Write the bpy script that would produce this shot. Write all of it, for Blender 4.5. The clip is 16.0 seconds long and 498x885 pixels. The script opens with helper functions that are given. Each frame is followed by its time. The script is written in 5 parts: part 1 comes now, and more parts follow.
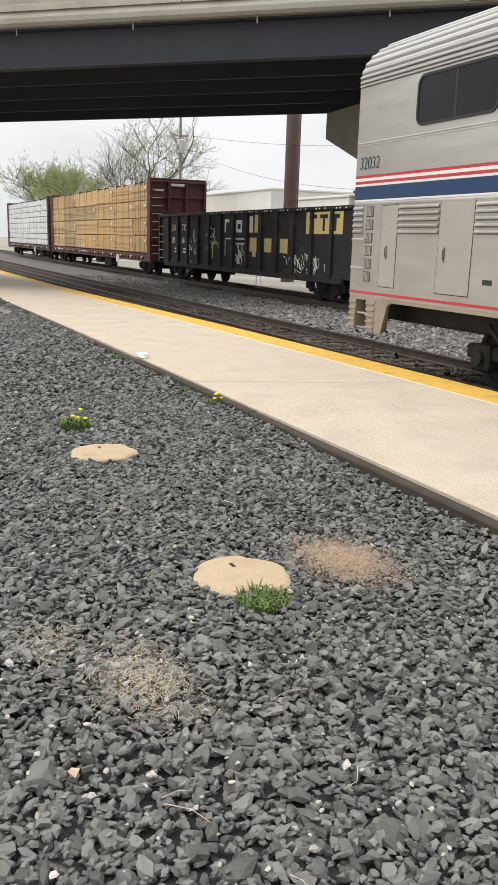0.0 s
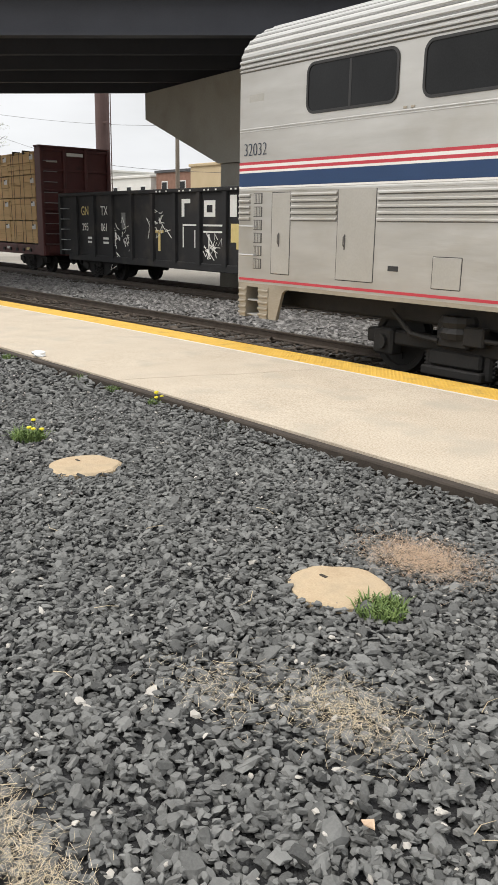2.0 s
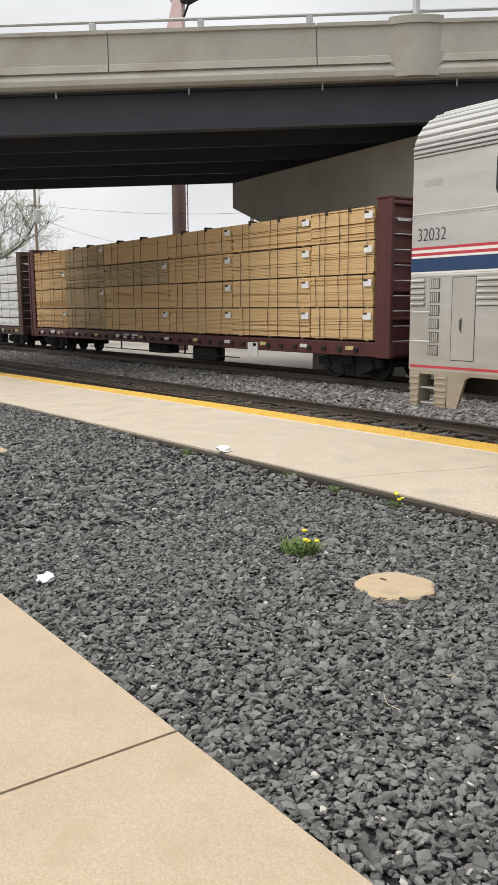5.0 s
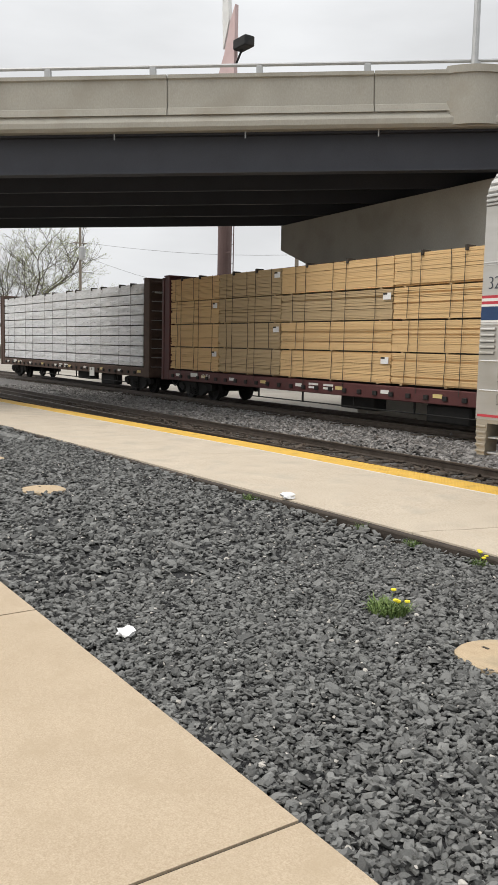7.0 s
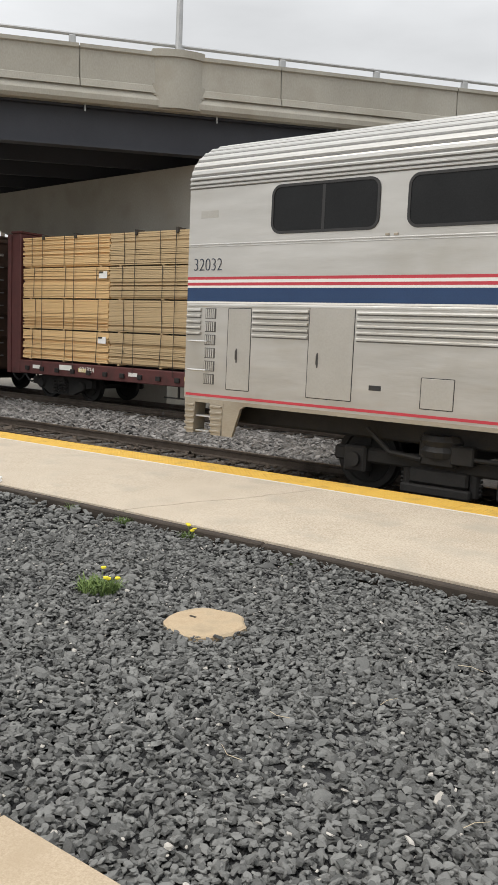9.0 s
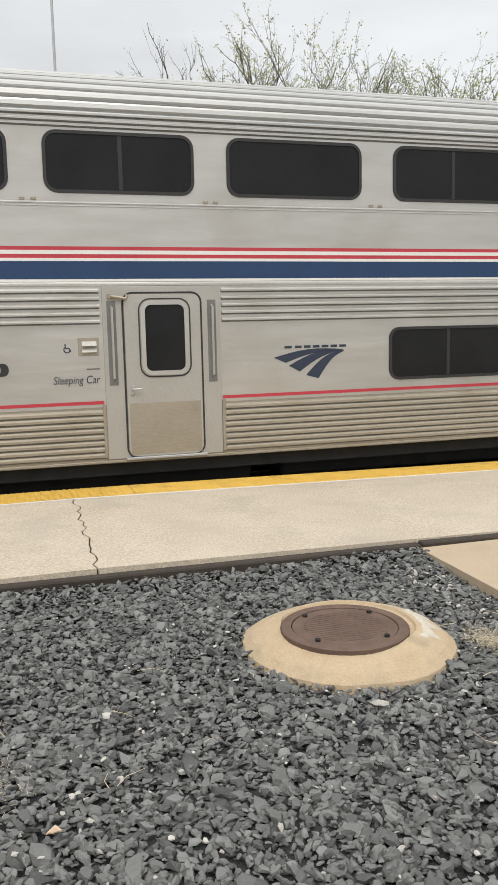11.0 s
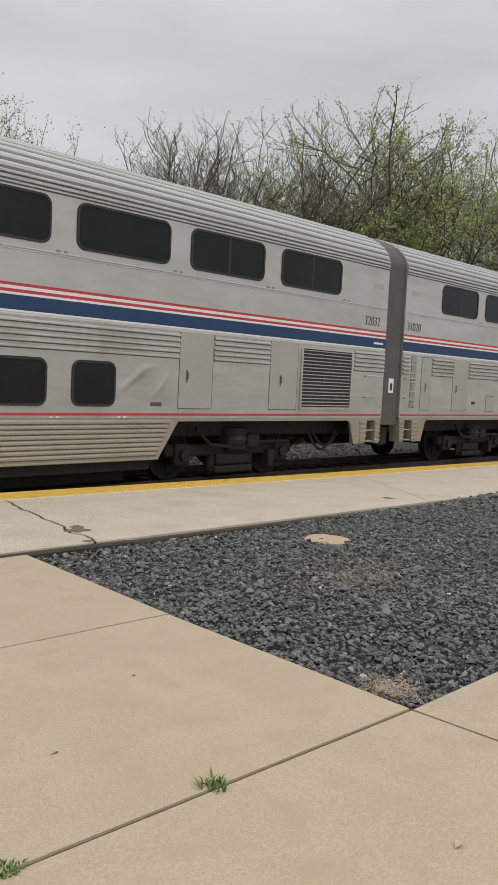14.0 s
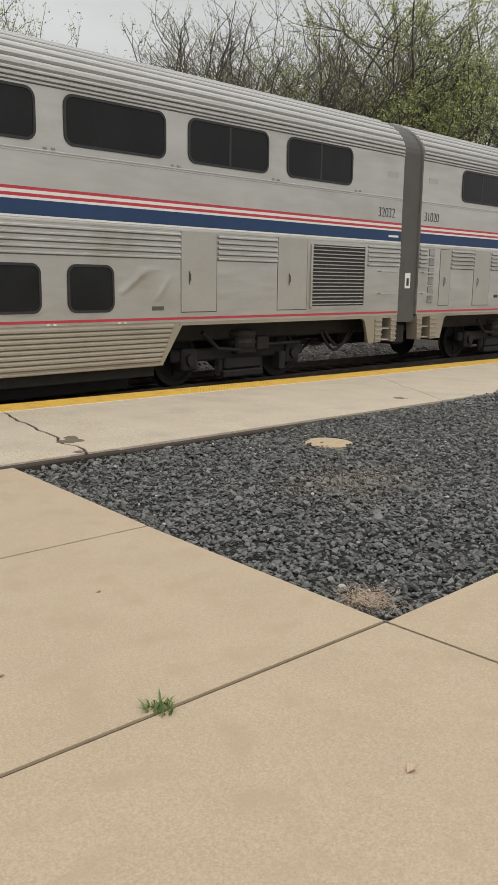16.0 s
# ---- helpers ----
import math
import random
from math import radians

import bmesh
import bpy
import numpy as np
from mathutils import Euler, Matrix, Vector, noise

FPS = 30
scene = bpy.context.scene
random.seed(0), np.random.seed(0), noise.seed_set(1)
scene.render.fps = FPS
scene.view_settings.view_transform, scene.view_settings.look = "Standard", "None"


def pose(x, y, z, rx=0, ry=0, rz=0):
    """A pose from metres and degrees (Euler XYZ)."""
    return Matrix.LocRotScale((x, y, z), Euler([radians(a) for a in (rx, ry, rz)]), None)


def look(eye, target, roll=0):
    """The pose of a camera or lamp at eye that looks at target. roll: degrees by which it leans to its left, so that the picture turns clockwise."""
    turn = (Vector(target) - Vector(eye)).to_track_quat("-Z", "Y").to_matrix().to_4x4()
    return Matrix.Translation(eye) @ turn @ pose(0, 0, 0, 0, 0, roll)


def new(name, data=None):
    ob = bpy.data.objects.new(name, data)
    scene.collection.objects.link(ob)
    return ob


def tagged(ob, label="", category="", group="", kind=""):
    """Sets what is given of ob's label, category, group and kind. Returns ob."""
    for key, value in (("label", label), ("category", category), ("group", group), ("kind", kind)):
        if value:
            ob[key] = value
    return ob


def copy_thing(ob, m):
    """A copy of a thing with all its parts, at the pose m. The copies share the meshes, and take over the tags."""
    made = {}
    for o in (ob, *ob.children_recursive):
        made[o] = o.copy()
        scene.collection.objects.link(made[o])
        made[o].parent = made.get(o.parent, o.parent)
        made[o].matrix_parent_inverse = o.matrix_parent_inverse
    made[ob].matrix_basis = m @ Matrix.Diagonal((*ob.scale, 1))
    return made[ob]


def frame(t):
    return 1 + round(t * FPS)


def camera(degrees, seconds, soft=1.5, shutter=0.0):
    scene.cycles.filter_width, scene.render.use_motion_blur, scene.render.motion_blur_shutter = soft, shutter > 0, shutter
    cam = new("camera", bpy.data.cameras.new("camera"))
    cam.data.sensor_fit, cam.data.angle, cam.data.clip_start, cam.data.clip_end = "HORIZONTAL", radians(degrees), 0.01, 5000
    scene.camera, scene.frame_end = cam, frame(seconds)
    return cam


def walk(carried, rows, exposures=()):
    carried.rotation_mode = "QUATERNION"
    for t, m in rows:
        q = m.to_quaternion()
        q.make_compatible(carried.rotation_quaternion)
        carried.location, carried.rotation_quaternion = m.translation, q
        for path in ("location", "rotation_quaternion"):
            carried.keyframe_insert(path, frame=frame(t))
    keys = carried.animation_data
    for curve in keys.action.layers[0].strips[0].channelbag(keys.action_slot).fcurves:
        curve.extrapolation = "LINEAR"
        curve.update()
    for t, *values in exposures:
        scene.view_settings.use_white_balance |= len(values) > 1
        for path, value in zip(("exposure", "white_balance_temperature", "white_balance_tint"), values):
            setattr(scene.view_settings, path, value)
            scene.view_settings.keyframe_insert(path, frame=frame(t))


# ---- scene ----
cam = camera(33.7, 16.0, soft=1.1)
PATH = [
    (0, (11.286, -3.456, 1.662), (9.525, -2.636, 1.187), 1.7),
    (0.5, (11.073, -3.717, 1.586), (9.496, -2.605, 1.059), 2.2),
    (1, (10.915, -4.034, 1.701), (9.322, -2.91, 1.253), 0.6),
    (1.5, (10.583, -4.273, 1.702), (9.049, -3.11, 1.159), -0.1),
    (2, (10.353, -4.632, 1.747), (8.85, -3.416, 1.238), 1.0),
    (2.5, (9.968, -4.812, 1.75), (8.487, -3.537, 1.327), -1.0),
    (3, (9.723, -5.09, 1.772), (8.273, -3.787, 1.322), -0.3),
    (3.5, (9.506, -5.335, 1.811), (8.021, -4.058, 1.407), -0.0),
    (4, (9.133, -5.431, 1.804), (7.592, -4.2, 1.472), -0.5),
    (4.5, (8.794, -5.681, 1.809), (7.216, -4.497, 1.483), 0.7),
    (5, (8.575, -5.788, 1.828), (6.982, -4.623, 1.503), -0.3),
    (5.2, (8.438, -5.823, 1.848), (6.861, -4.63, 1.543), -0.7),
    (7.5, (8.063, -5.998, 1.869), (6.409, -4.895, 1.651), 1.6),
    (7.8, (8.047, -5.991, 1.866), (6.42, -4.85, 1.639), 1.9),
    (8, (8.068, -5.955, 1.865), (6.467, -4.78, 1.633), 1.7),
    (8.2, (8.073, -5.956, 1.868), (6.5, -4.745, 1.628), 1.8),
    (10.3, (8.47, -5.796, 1.75), (8.603, -3.817, 1.492), 1.0),
    (10.5, (8.583, -5.825, 1.778), (8.872, -3.865, 1.499), 0.4),
    (11, (8.799, -5.827, 1.748), (9.378, -3.933, 1.472), -1.3),
    (11.5, (9.213, -5.691, 1.702), (10.036, -3.888, 1.438), -1.8),
    (12, (9.602, -5.829, 1.611), (10.702, -4.184, 1.317), -1.9),
    (12.5, (9.984, -5.953, 1.527), (11.346, -4.534, 1.163), 0.3),
    (13, (10.374, -6.108, 1.587), (11.827, -4.777, 1.242), 1.1),
    (13.5, (10.679, -6.261, 1.572), (12.126, -4.908, 1.296), 1.0),
    (14, (11.028, -6.213, 1.566), (12.481, -4.848, 1.412), 2.8),
    (14.5, (11.207, -6.162, 1.621), (12.597, -4.726, 1.527), 0.8),
    (15, (11.363, -6.245, 1.58), (12.573, -4.661, 1.413), 1.6),
    (15.5, (11.486, -6.331, 1.55), (12.78, -4.836, 1.248), 1.3),
    (16, (11.487, -6.247, 1.542), (12.871, -4.856, 1.154), 0.8),
]
walk(cam, [(t, look(eye, target, roll)) for t, eye, target, roll in PATH],
     [(0, 0.38, 6750, 11), (5.2, 0.26, 6750, 11), (8.2, 0.18, 6750, 11), (10.5, 0.2, 6650, 10), (12.4, -0.03, 6850, 10), (13, -0.18, 6800, 10), (14, -0.26, 6600, 10), (15, -0.26, 6600, 10), (16, -0.21, 6850, 10)])

# ---- sky and light: a bright overcast day ----
world = bpy.data.worlds.new("overcast_sky")
scene.world = world
world.use_nodes = True
wn, wl = world.node_tree.nodes, world.node_tree.links
sky = wn.new("ShaderNodeTexSky")
sky.sky_type, sky.sun_disc = "NISHITA", False
sky.sun_elevation, sky.sun_rotation, sky.dust_density = radians(52), radians(200), 4.0
grey = wn.new("ShaderNodeHueSaturation")
grey.inputs["Saturation"].default_value = 0.06
wl.new(sky.outputs[0], grey.inputs["Color"])
coord = wn.new("ShaderNodeTexCoord")
sep = wn.new("ShaderNodeSeparateXYZ")
wl.new(coord.outputs["Generated"], sep.inputs[0])
lift = wn.new("ShaderNodeMapRange")      # overcast: the zenith is brighter than the horizon
lift.inputs[1].default_value, lift.inputs[2].default_value = 0.35, 1.0
lift.inputs[3].default_value, lift.inputs[4].default_value = 1.22, 2.8
wl.new(sep.outputs["Z"], lift.inputs[0])
cloud = wn.new("ShaderNodeTexNoise")
cloud.inputs["Scale"].default_value, cloud.inputs["Detail"].default_value = 3.0, 5.0
stretch = wn.new("ShaderNodeMapping")
stretch.inputs["Scale"].default_value = (1, 1, 3.5)
wl.new(coord.outputs["Generated"], stretch.inputs[0])
wl.new(stretch.outputs[0], cloud.inputs["Vector"])
soft = wn.new("ShaderNodeMapRange")
soft.inputs[1].default_value, soft.inputs[2].default_value = 0.3, 0.7
soft.inputs[3].default_value, soft.inputs[4].default_value = 0.86, 1.10
wl.new(cloud.outputs[0], soft.inputs[0])
both = wn.new("ShaderNodeMath")
both.operation = "MULTIPLY"
wl.new(lift.outputs[0], both.inputs[0])
wl.new(soft.outputs[0], both.inputs[1])
bright = wn.new("ShaderNodeVectorMath")
bright.operation = "SCALE"
veil = wn.new("ShaderNodeMix")         # thick cloud hides most of the clear sky
veil.data_type = "RGBA"
veil.inputs[0].default_value = 0.82
veil.inputs[7].default_value = (4.78, 5.03, 5.30, 1)
wl.new(grey.outputs[0], veil.inputs[6])
wl.new(veil.outputs[2], bright.inputs[0])
wl.new(both.outputs[0], bright.inputs["Scale"])
wl.new(bright.outputs[0], wn["Background"].inputs[0])
wn["Background"].inputs[1].default_value = 0.125

sun = new("sun", bpy.data.lights.new("sun", "SUN"))
sun.data.energy, sun.data.angle, sun.data.color = 0.9, radians(35), (1.0, 0.95, 0.87)
sun.matrix_world = look((0, 0, 60), (14, 34, 0))


# ---- materials ----
def mat(name, a, b, scale=3.0, rough=0.7, metal=0.0, bump=0.3, fine=60.0, depth=0.004, island=0.0, spread=0.5, coat=0.0, random_of="", stretch=(1, 1, 1), stain=None, stain_scale=0.6, grain=0.45):
    """Two colours mixed by a broad and a fine noise, with fine relief; sizes in metres of the object's own space."""
    m = bpy.data.materials.new(name)
    m.use_nodes = True
    n, l = m.node_tree.nodes, m.node_tree.links
    p = n["Principled BSDF"]
    tc, mp = n.new("ShaderNodeTexCoord"), n.new("ShaderNodeMapping")
    mp.inputs["Scale"].default_value = stretch
    l.new(tc.outputs["Object"], mp.inputs[0])
    big, small = n.new("ShaderNodeTexNoise"), n.new("ShaderNodeTexNoise")
    big.inputs["Scale"].default_value, big.inputs["Detail"].default_value = scale, 5
    small.inputs["Scale"].default_value, small.inputs["Detail"].default_value = fine, 3
    l.new(mp.outputs[0], big.inputs["Vector"])
    l.new(mp.outputs[0], small.inputs["Vector"])
    mixed = n.new("ShaderNodeMix")
    mixed.inputs[0].default_value = grain
    l.new(big.outputs[0], mixed.inputs[2])
    l.new(small.outputs[0], mixed.inputs[3])
    rng = n.new("ShaderNodeMapRange")
    rng.inputs[1].default_value, rng.inputs[2].default_value = 0.5 - spread / 2, 0.5 + spread / 2
    l.new(mixed.outputs[0], rng.inputs[0])
    fac = rng.outputs[0]
    if island or random_of:
        g = n.new("ShaderNodeObjectInfo" if random_of else "ShaderNodeNewGeometry")
        out = g.outputs["Random"] if random_of else g.outputs["Random Per Island"]
        k = n.new("ShaderNodeMix")
        k.inputs[0].default_value = island or 0.5
        l.new(fac, k.inputs[2])
        l.new(out, k.inputs[3])
        fac = k.outputs[0]
    col = n.new("ShaderNodeMix")
    col.data_type = "RGBA"
    col.inputs[6].default_value, col.inputs[7].default_value = (*a, 1), (*b, 1)
    l.new(fac, col.inputs[0])
    final = col.outputs[2]
    if stain:
        sn, sr, sm = n.new("ShaderNodeTexNoise"), n.new("ShaderNodeMapRange"), n.new("ShaderNodeMix")
        sn.inputs["Scale"].default_value, sn.inputs["Detail"].default_value = stain_scale, 7
        l.new(tc.outputs["Object"], sn.inputs["Vector"])
        sr.inputs[1].default_value, sr.inputs[2].default_value, sr.inputs[4].default_value = 0.52, 0.72, 0.75
        l.new(sn.outputs[0], sr.inputs[0])
        sm.data_type = "RGBA"
        sm.inputs[7].default_value = (*stain, 1)
        l.new(sr.outputs[0], sm.inputs[0])
        l.new(final, sm.inputs[6])
        final = sm.outputs[2]
    l.new(final, p.inputs["Base Color"])
    p.inputs["Roughness"].default_value, p.inputs["Metallic"].default_value = rough, metal
    p.inputs["Coat Weight"].default_value = coat
    if bump:
        bp = n.new("ShaderNodeBump")
        bp.inputs["Strength"].default_value, bp.inputs["Distance"].default_value = bump, depth
        l.new(small.outputs[0], bp.inputs["Height"])
        l.new(bp.outputs[0], p.inputs["Normal"])
    return m


STONE = mat("grey_crushed_stone", (.023, .0232, .022), (.228, .228, .216), 9, .74, 0, .5, 120, .003, island=.62)
# near-black bed: shade between stones and in slab gaps is in the colour
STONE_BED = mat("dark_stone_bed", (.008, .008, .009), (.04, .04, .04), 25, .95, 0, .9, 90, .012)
PALE_STONE = mat("pale_limestone_chips", (.26, .24, .21), (.58, .55, .50), 9, .9, 0, .4, 90, .003, island=.5)
BALLAST = mat("track_ballast", (.06, .058, .055), (.34, .325, .31), 5, .9, 0, .4, 90, .004, island=.65)
BALLAST_BED = mat("ballast_bed", (.035, .033, .031), (.2, .19, .18), 18, .95, 0, .9, 60, .02)
CONCRETE = mat("worn_platform_concrete", (.385, .315, .236), (.575, .502, .40), 1.8, .9, 0, .9, 60, .006, grain=.78, spread=.3, stain=(.39, .345, .28), stain_scale=1.6)
WALK = mat("tan_walkway_concrete", (.36, .278, .187), (.495, .397, .285), 2.2, .9, 0, .6, 130, .003, grain=.8, spread=.4, stain=(.39, .304, .206), stain_scale=5)
COVER = mat("sandy_cover_concrete", (.36, .262, .16), (.54, .425, .285), 6, .95, 0, .8, 90, .006, stain=(.3, .24, .16), stain_scale=6)
KERB = mat("weathered_kerb", (.022, .017, .013), (.065, .05, .038), 4, .95, 0, .6, 70, .005)
DIRT = mat("dark_joint_dirt", (.018, .014, .010), (.055, .042, .03), 12, .95, 0, .6, 90, .004)
SPALL = mat("broken_concrete", (.09, .07, .05), (.20, .16, .12), 14, .95, 0, .8, 90, .006)
BLEACH = mat("bleached_mortar", (.40, .35, .28), (.60, .55, .47), 14, .95, 0, .8, 60, .006)
YELLOW = mat("worn_yellow_paint", (.56, .33, .045), (.68, .43, .08), 3, .75, 0, .3, 120, .002, stain=(.42, .27, .06), stain_scale=5)
WHITE_LINE = mat("faded_white_line", (.55, .52, .46), (.72, .7, .64), 5, .85, 0, .3, 120)
IRON = mat("rusty_cast_iron", (.09, .055, .04), (.19, .125, .095), 8, .7, .35, .5, 90, .002)
STEEL = mat("ribbed_stainless_steel", (.45, .435, .402), (.59, .574, .54), 2.2, .30, .72, .45, 4, .012, stretch=(.35, 1, 1.6), stain=(.42, .395, .345), stain_scale=.9)
SKIRT = mat("dust_stained_steel_skirt", (.28, .245, .19), (.39, .35, .285), 1.6, .5, .35, .15, 40, .002, stretch=(.4, 1, 1.4), stain=(.25, .21, .155), stain_scale=1.2)
DUSTY = mat("dust_filmed_door", (.36, .345, .31), (.44, .425, .395), 2, .45, .35, .1, 40, .002)
ROOF = mat("weathered_roof_steel", (.36, .36, .345), (.50, .495, .48), 1.5, .45, .4, .1, 30, .002, stretch=(.3, 1, 1))
# dark grey for seams and notices, and for shade painted beside the ribs
DARK_GREY = mat("dark_seam", (.12, .12, .115), (.2, .2, .19), 4, .8)
RED = mat("red_stripe", (.40, .028, .045), (.48, .045, .06), 3, .5, 0, .05)
WHITE = mat("white_stripe", (.66, .65, .62), (.74, .73, .71), 3, .5, 0, .05)
BLUE = mat("navy_stripe", (.006, .031, .094), (.011, .043, .122), 3, .6, 0, .05)
NAVY = mat("navy_lettering", (.015, .025, .05), (.025, .035, .06), 3, .6, 0, .05)
RUBBER = mat("black_rubber", (.012, .012, .013), (.03, .03, .03), 9, .6, 0, .1)
GLASS = mat("tinted_window", (.010, .0105, .011), (.022, .023, .024), 1.5, .06, 0, 0)
GLASS.node_tree.nodes["Principled BSDF"].inputs["Specular IOR Level"].default_value = .15
CURTAIN = mat("drawn_curtain", (.014, .014, .0145), (.022, .022, .0225), 4, .5, 0, .1)
TRUCK = mat("grimy_truck_steel", (.007, .007, .007), (.026, .024, .022), 6, .75, .2, .4, 50, .004)
DIAPH = mat("grey_diaphragm", (.06, .057, .054), (.10, .096, .09), 2, .7, 0, .15, 40)
RAIL = mat("worn_rail", (.055, .04, .03), (.15, .125, .105), 4, .5, .6, .3, 50)
BROWN_BALLAST = mat("oily_brown_ballast", (.022, .017, .013), (.12, .092, .07), 5, .9, 0, .4, 90, .004, island=.65)
TIE = mat("creosoted_timber", (.025, .02, .016), (.085, .068, .052), 6, .95, 0, .6, 50, .004, random_of="tie")
LUMBER = mat("fresh_sawn_lumber", (.53, .33, .145), (.77, .545, .285), 4, .8, 0, .3, 60, .002, island=.5, stretch=(.25, 2, 6))
GREY_LUMBER = mat("weathered_lumber", (.38, .27, .14), (.56, .42, .25), 4, .85, 0, .3, 60, .002, island=.5, stretch=(.25, 2, 6))
# for straps and tag print, and for painted shade in the load's gaps
NEAR_BLACK = mat("black_strap", (.02, .017, .013), (.05, .04, .03), 5, .7)
WRAP = mat("white_lumber_wrap", (.54, .55, .555), (.78, .785, .79), 2.5, .45, 0, .9, 7, .03, spread=.35, stretch=(.5, 1, 2.2))
MAROON = mat("maroon_car_paint", (.06, .016, .016), (.125, .038, .034), 2, .6, .1, .25, 50, stain=(.035, .015, .013), stain_scale=2)
RUST = mat("rusty_brown_car_paint", (.05, .028, .02), (.125, .075, .052), 2, .75, .1, .3, 50, stain=(.03, .02, .016), stain_scale=2)
BLACK = mat("black_gondola_paint", (.009, .0092, .010), (.022, .022, .023), 2, .8, .1, .25, 50, stain=(.05, .042, .036), stain_scale=1.5)
LETTER = mat("car_lettering", (.62, .62, .58), (.75, .74, .7), 8, .7, 0, .1)
AMBER = mat("yellow_lettering", (.52, .40, .14), (.64, .52, .24), 8, .7, 0, .1)
BRIDGE = mat("bridge_concrete", (.29, .275, .235), (.41, .39, .34), .8, .9, 0, .4, 30, .006, stretch=(1, 1, .5), stain=(.29, .265, .215), stain_scale=.9)
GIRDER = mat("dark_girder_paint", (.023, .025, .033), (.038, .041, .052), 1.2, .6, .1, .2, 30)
GALV = mat("galvanised_steel", (.36, .37, .37), (.5, .5, .5), 4, .5, .6, .15)
BROWN = mat("brown_painted_steel", (.085, .05, .045), (.14, .088, .08), 2, .6, .1, .15)
PINK = mat("faded_red_panel", (.50, .36, .35), (.62, .47, .46), 1.5, .7)
PALE = mat("white_panel", (.6, .6, .58), (.75, .75, .73), 1.5, .7)
WOOD_POLE = mat("grey_wooden_pole", (.16, .13, .10), (.3, .26, .21), 3, .9, 0, .4, 40, .004, stretch=(3, 3, .3))
BARK = mat("grey_bark", (.060, .053, .045), (.15, .135, .115), 4, .95, 0, .6, 30, .01)
BUD = mat("spring_buds", (.36, .39, .20), (.60, .62, .38), 3, .9, 0, 0, island=.7)
LEAF = mat("young_leaves", (.24, .29, .09), (.46, .51, .22), 3, .8, 0, 0, island=.7)
WEED = mat("weed_green", (.055, .105, .025), (.19, .26, .075), 30, .8, 0, 0, island=.7)
STRAW = mat("dry_grass", (.42, .34, .22), (.68, .58, .42), 20, .9, 0, 0, island=.7)
RED_STRAW = mat("reddish_dry_grass", (.38, .26, .17), (.62, .47, .34), 20, .9, 0, 0, island=.7)
PETAL = mat("dandelion_yellow", (.72, .58, .02), (.82, .72, .06), 30, .8, 0, 0)
PAPER = mat("crumpled_white_paper", (.68, .68, .67), (.85, .85, .84), 20, .8, 0, .4, 60)
GROUND = mat("dusty_yard_ground", (.20, .18, .15), (.40, .37, .32), .25, .95, 0, .6, 20, .02, stain=(.15, .14, .12), stain_scale=.08)
STUCCO = mat("white_stucco", (.58, .57, .53), (.74, .73, .69), .6, .9, 0, .2, 20)
TAN = mat("tan_siding", (.42, .33, .2), (.55, .44, .29), .6, .9, 0, .2, 20)
BRICKY = mat("red_brick_wall", (.16, .085, .06), (.30, .17, .125), 2.5, .95, 0, .5, 14, .01)
ROOFING = mat("dark_roofing", (.05, .05, .055), (.11, .11, .115), 2, .9)


